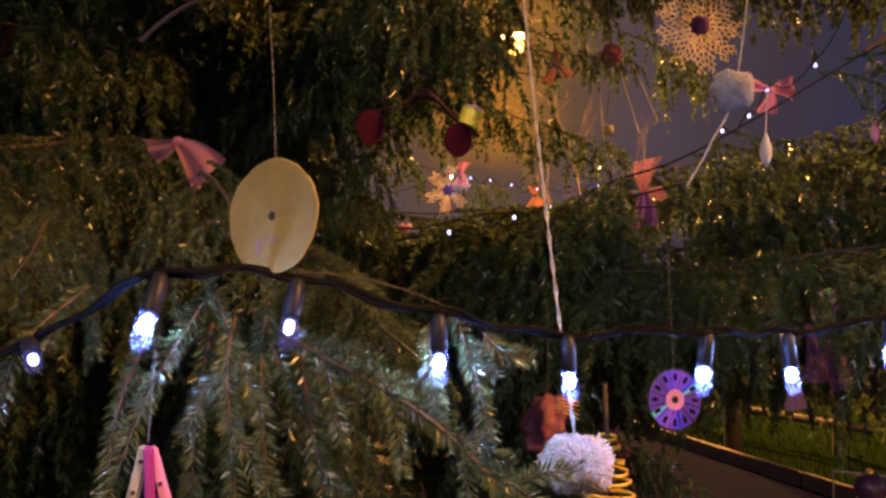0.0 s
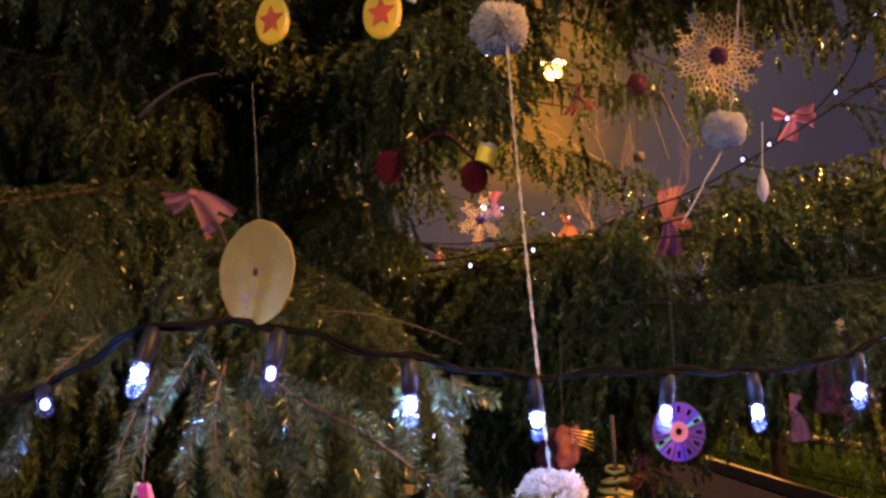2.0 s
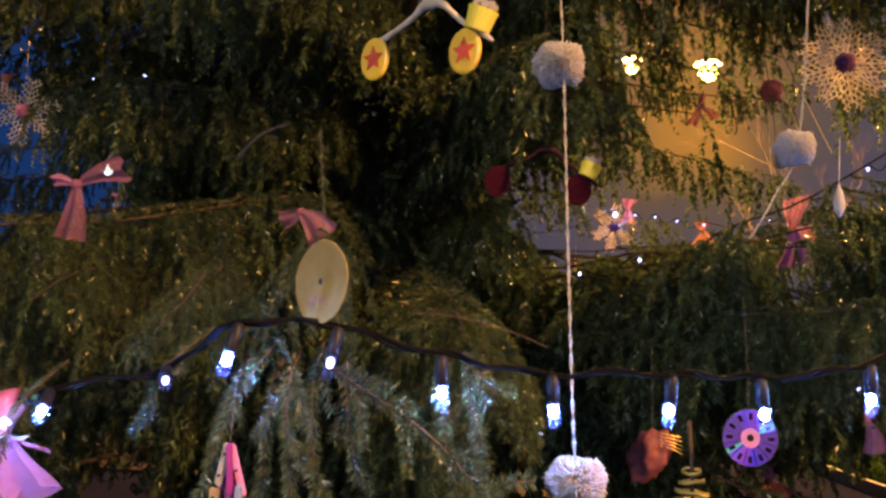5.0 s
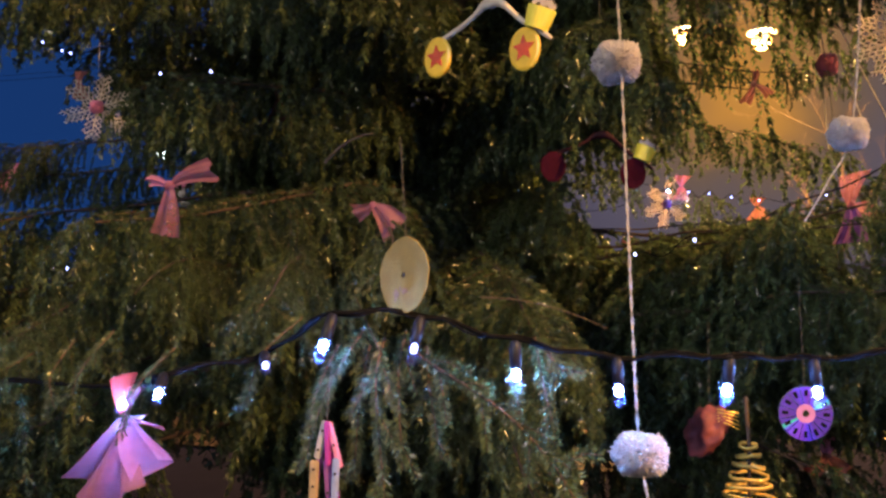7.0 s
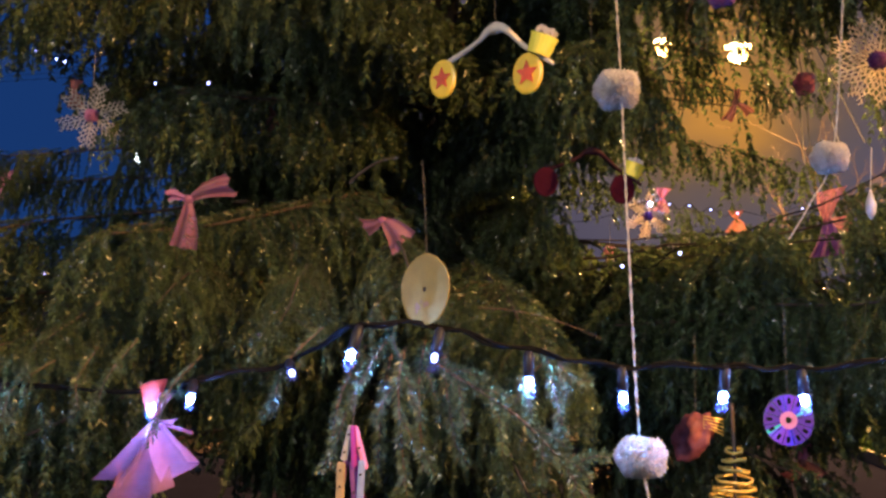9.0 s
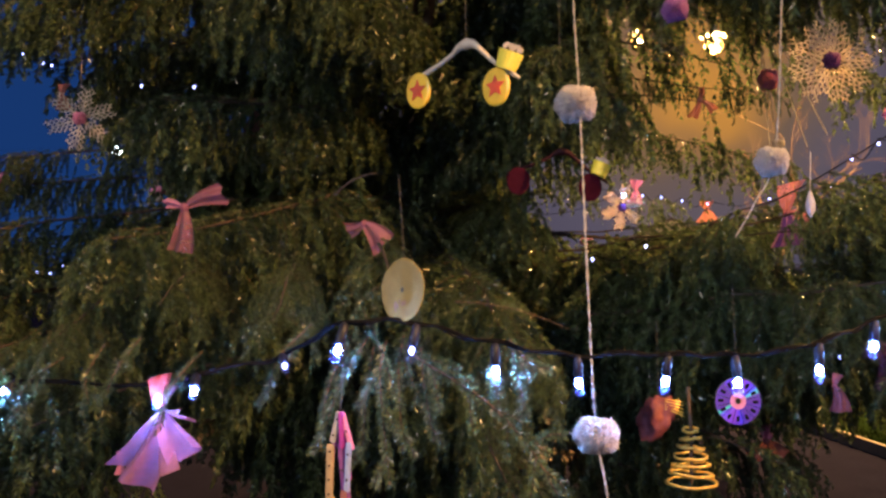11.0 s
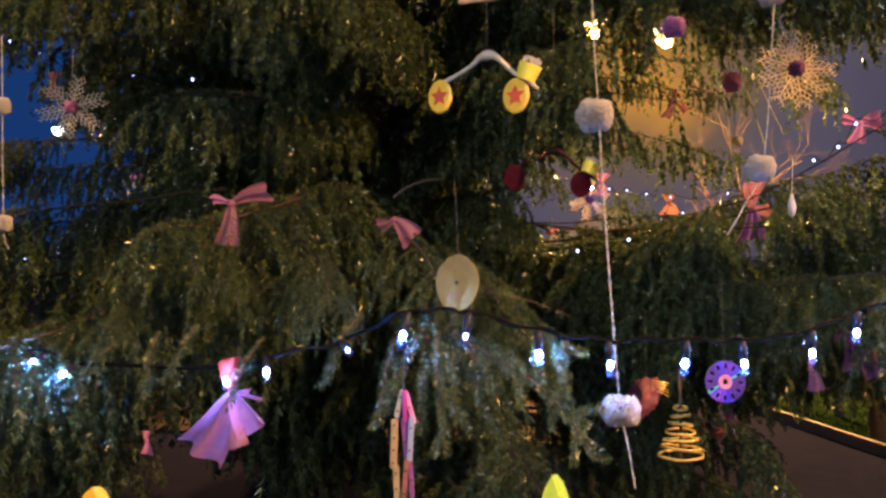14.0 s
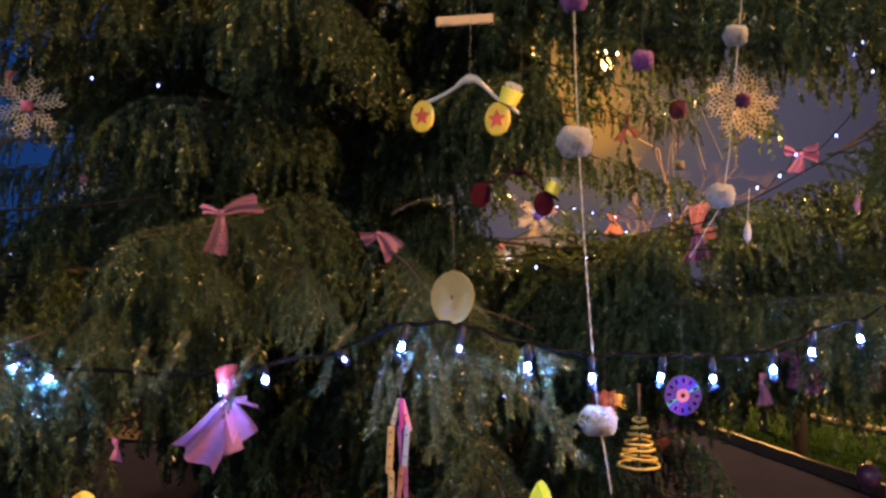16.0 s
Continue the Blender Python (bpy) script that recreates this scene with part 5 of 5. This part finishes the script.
def peg_bundle():
    root = empty("stick_bundle", (-0.258, 0.712, 1.505))
    tagged(root, "hanging bundle of painted wooden sticks in pink white and yellow", "ornament")
    # x, y, z of the middle, lean, length, width, paint, dots
    for x, y, z, lean, l, w, mat, dots in (
            (-0.007, -0.004, -0.028, 14, 0.055, 0.011, WOOL, 2), (0.004, -0.007, -0.032, -2, 0.062, 0.009, MAGENTA, 0), (0.013, -0.003, -0.034, -16, 0.066, 0.010, PINK, 1),
            (-0.012, -0.001, -0.062, 10, 0.060, 0.009, PURPLE, 0), (-0.017, -0.008, -0.104, 2, 0.096, 0.014, CREAM, 4), (0.004, -0.003, -0.100, -5, 0.090, 0.010, PURPLE, 1),
            (0.015, -0.006, -0.094, 3, 0.085, 0.011, PALEBLUE, 2), (0.009, 0.004, -0.082, -8, 0.075, 0.009, MAGENTA, 0), (-0.013, -0.004, -0.190, -2, 0.090, 0.013, CREAM, 3),
            (0.004, -0.007, -0.176, 5, 0.088, 0.011, CORAL, 2), (0.015, -0.002, -0.172, -3, 0.090, 0.010, PURPLE, 1)):
        turn = Matrix.Rotation(math.radians(lean), 3, "Y")
        bm = bmesh.new()
        box(bm, (x, y, z), (w, 0.005, l), turn, 0.0020)
        stick = part("stick", bm, mat, root)
        for i in range(dots):
            spot = Vector((x, y, z)) + turn @ Vector((0, -0.0030, l * ((i + 0.5) / dots - 0.5)))
            bm = bmesh.new()
            lathe(bm, [(0.0020, -0.001), (0.0020, 0.001)], 8, Matrix.Translation(spot) @ Matrix.Rotation(1.571, 4, "X"))
            part("dark_dot", bm, BARK, stick)
    thread("thread", [(0, 0, 0), (0.002, 0.01, 0.08)], 0.0006, THREAD, root)


peg_bundle()


def felt_leaf(place, w, h, mat, label):
    bm = bmesh.new()
    front, back = [], []
    for k in range(20):
        a = k * math.pi / 10
        x, z = math.sin(a) * w * (1 - 0.35 * max(0, math.cos(a))), math.cos(a) * h
        front.append(bm.verts.new(Vector(place) + Vector((x, -0.003 + 0.004 * math.sin(a * 2), z))))
        back.append(bm.verts.new(Vector(place) + Vector((x, 0.003 + 0.004 * math.sin(a * 2), z))))
    bm.faces.new(front)
    bm.faces.new(back[::-1])
    for k in range(20):
        j = (k + 1) % 20
        bm.faces.new((front[j], front[k], back[k], back[j]))
    tagged(part("felt_leaf", bm, mat), label, "ornament", "felt leaves")


felt_leaf((0.027, 0.769, 1.285), 0.028, 0.055, LIME, "lime green felt leaf hanging low")
felt_leaf((-0.975, 0.80, 1.225), 0.036, 0.036, YELLOW, "round yellow felt piece hanging low")


def glass_ball():
    root = empty("glass_ball", (1.453, 2.774, 0.934))
    tagged(root, "dark shiny glass ball hanging from a low twig", "ornament")
    bm = bmesh.new()
    bmesh.ops.create_uvsphere(bm, u_segments=24, v_segments=14, radius=0.052)
    part("ball", bm, BALLMAT, root, smooth=True)
    bm = bmesh.new()
    lathe(bm, [(0.012, 0.048), (0.012, 0.060), (0.004, 0.064)], 12)
    part("cap", bm, GOLD, root)
    thread("thread", [(0, 0, 0.06), (-0.02, 0.0, 0.3)], 0.0006, THREAD, root)


glass_ball()


def barrier():
    root = empty("barrier_panel", (1.32, 2.05, 0))
    tagged(root, "white panel of a low barrier beside the tree", "barrier")
    rot = Matrix.Rotation(math.radians(10), 3, "Z")
    bm = bmesh.new()
    box(bm, (0, 0, 0.775), (0.75, 0.02, 0.40), rot, 0.006)
    panel = part("panel", bm, WHITEPANEL, root)
    for x in (-0.34, 0.34):
        bm = bmesh.new()
        lathe(bm, [(0.008, -0.003), (0.008, 0.003)], 10, Matrix.Translation(rot @ Vector((x, -0.014, 0.935))) @ Matrix.Rotation(1.571, 4, "X"))
        part("bolt", bm, DARKWOOD, panel)
        bm = bmesh.new()
        box(bm, rot @ Vector((x, 0.03, 0.475)), (0.04, 0.04, 0.95), rot, 0.004)
        part("post", bm, STEEL, root)


barrier()


def hoop():
    root = empty("dream_hoop", (0.33, 1.62, 2.37))
    tagged(root, "thin wire hoop with a woven web and a dark wool tuft", "ornament")
    bm = bmesh.new()
    tube(bm, [Vector((math.sin(k * 0.1963) * 0.085, 0, math.cos(k * 0.1963) * 0.085)) for k in range(33)], 0.0008, 5)
    part("ring", bm, TWIG, root)
    for k in range(7):
        a, b = k * 0.8976, k * 0.8976 + 2.2
        thread("web_thread", [(math.sin(a) * 0.083, 0, math.cos(a) * 0.083), (math.sin(b) * 0.083, 0, math.cos(b) * 0.083)], 0.0005, THREAD, root)
    woolly((0, -0.005, 0.06), 0.035, 0.9, np.random.default_rng(12), PURPLE, root, "dark purple wool tuft")
    thread("thread", [(0, 0, 0.085), (0, 0, 0.6)], 0.0006, THREAD, root)


hoop()


def wood_strip():
    bm = bmesh.new()
    box(bm, (-0.245, 1.856, 2.64), (0.20, 0.02, 0.034), Matrix.Rotation(-0.05, 3, "Y"), 0.004)
    ob = tagged(part("wood_strip", bm, CREAM), "short pale wooden strip tied high in the tree", "ornament")
    thread("thread", [(-0.245, 1.856, 2.655), (-0.245, 1.856, 3.0)], 0.0006, THREAD, ob)


wood_strip()


# ---- beyond the tree ----
def bare_tree(place, height, seed, label):
    rng = random.Random(seed)
    bm = bmesh.new()

    def grow(p, d, l, r, depth):
        n = 4
        pts = [p]
        for i in range(n):
            d = (d + Vector((rng.gauss(0, 0.14), rng.gauss(0, 0.14), rng.gauss(0.02, 0.1)))).normalized()
            pts.append(pts[-1] + d * l / n)
        tube(bm, pts, [r * (1 - 0.5 * i / n) for i in range(n + 1)], 5 if depth else 8)
        if depth < 5:
            for k in range(3 if depth else 6):
                q = pts[rng.randint(2, n)]
                e = (d + Vector((rng.gauss(0, 0.55), rng.gauss(0, 0.55), rng.gauss(0.1, 0.35)))).normalized()
                grow(q, e, l * rng.uniform(0.5, 0.72), r * 0.5, depth + 1)

    grow(Vector((0, 0, 0)), Vector((0, 0, 1)), height * 0.38, height * 0.005, 0)
    ob = part("bare_tree", bm, TWIG)
    ob.location = place
    tagged(ob, label, "tree", "bare trees")


bare_tree((3.4, 24.0, 0.05), 9.5, 3, "leafless tree lit orange far behind the spruce")


def house(x, y, w, d, eaves, ridge, label):
    root = empty("house", (x, y, 0))
    tagged(root, label, "house", "houses")
    bm = bmesh.new()
    sec = [(-w / 2, 0), (w / 2, 0), (w / 2, eaves), (0, ridge), (-w / 2, eaves)]
    f = [bm.verts.new((a, 0, b)) for a, b in sec]
    g = [bm.verts.new((a, d, b)) for a, b in sec]
    bm.faces.new(f)
    bm.faces.new(g[::-1])
    for i in range(5):
        bm.faces.new((f[(i + 1) % 5], f[i], g[i], g[(i + 1) % 5]))
    bmesh.ops.recalc_face_normals(bm, faces=bm.faces)
    part("wall", bm, PLASTER, root)
    for sg in (-1, 1):
        bm = bmesh.new()
        a, b = Vector((sg * (w / 2 + 0.35), 0, eaves - 0.25)), Vector((0, 0, ridge + 0.12))
        vs = []
        for lift in (0.02, 0.16):
            for y0 in (-0.3, d + 0.3):
                vs.append([bm.verts.new(a + Vector((0, y0, lift))), bm.verts.new(b + Vector((0, y0, lift)))])
        bm.faces.new((*vs[0], *vs[1][::-1]))
        bm.faces.new((*vs[2], *vs[3][::-1]))
        bm.faces.new((*vs[0], *vs[2][::-1]))
        bm.faces.new((*vs[1], *vs[3][::-1]))
        bm.faces.new((vs[0][0], vs[1][0], vs[3][0], vs[2][0]))
        bmesh.ops.recalc_face_normals(bm, faces=bm.faces)
        part("roof", bm, SLATE, root)
    for wx in (-w / 4, w / 4):
        for wz in (1.1, 3.2):
            if wz + 1 < eaves + 0.8:
                bm = bmesh.new()
                box(bm, (wx, -0.02, wz + 0.5), (1.0, 0.10, 1.2), None, 0.02)
                win = part("window", bm, STEEL, root)
                bm = bmesh.new()
                box(bm, (wx, -0.08, wz + 0.5), (0.84, 0.03, 1.04))
                part("pane", bm, BALLMAT, win)


house(1.6, 75.0, 15.0, 12.0, 3.6, 6.9, "distant plastered house with a slate gable roof")
house(-30.0, 78.0, 16.0, 12.0, 4.0, 6.0, "distant plastered house in the dark")
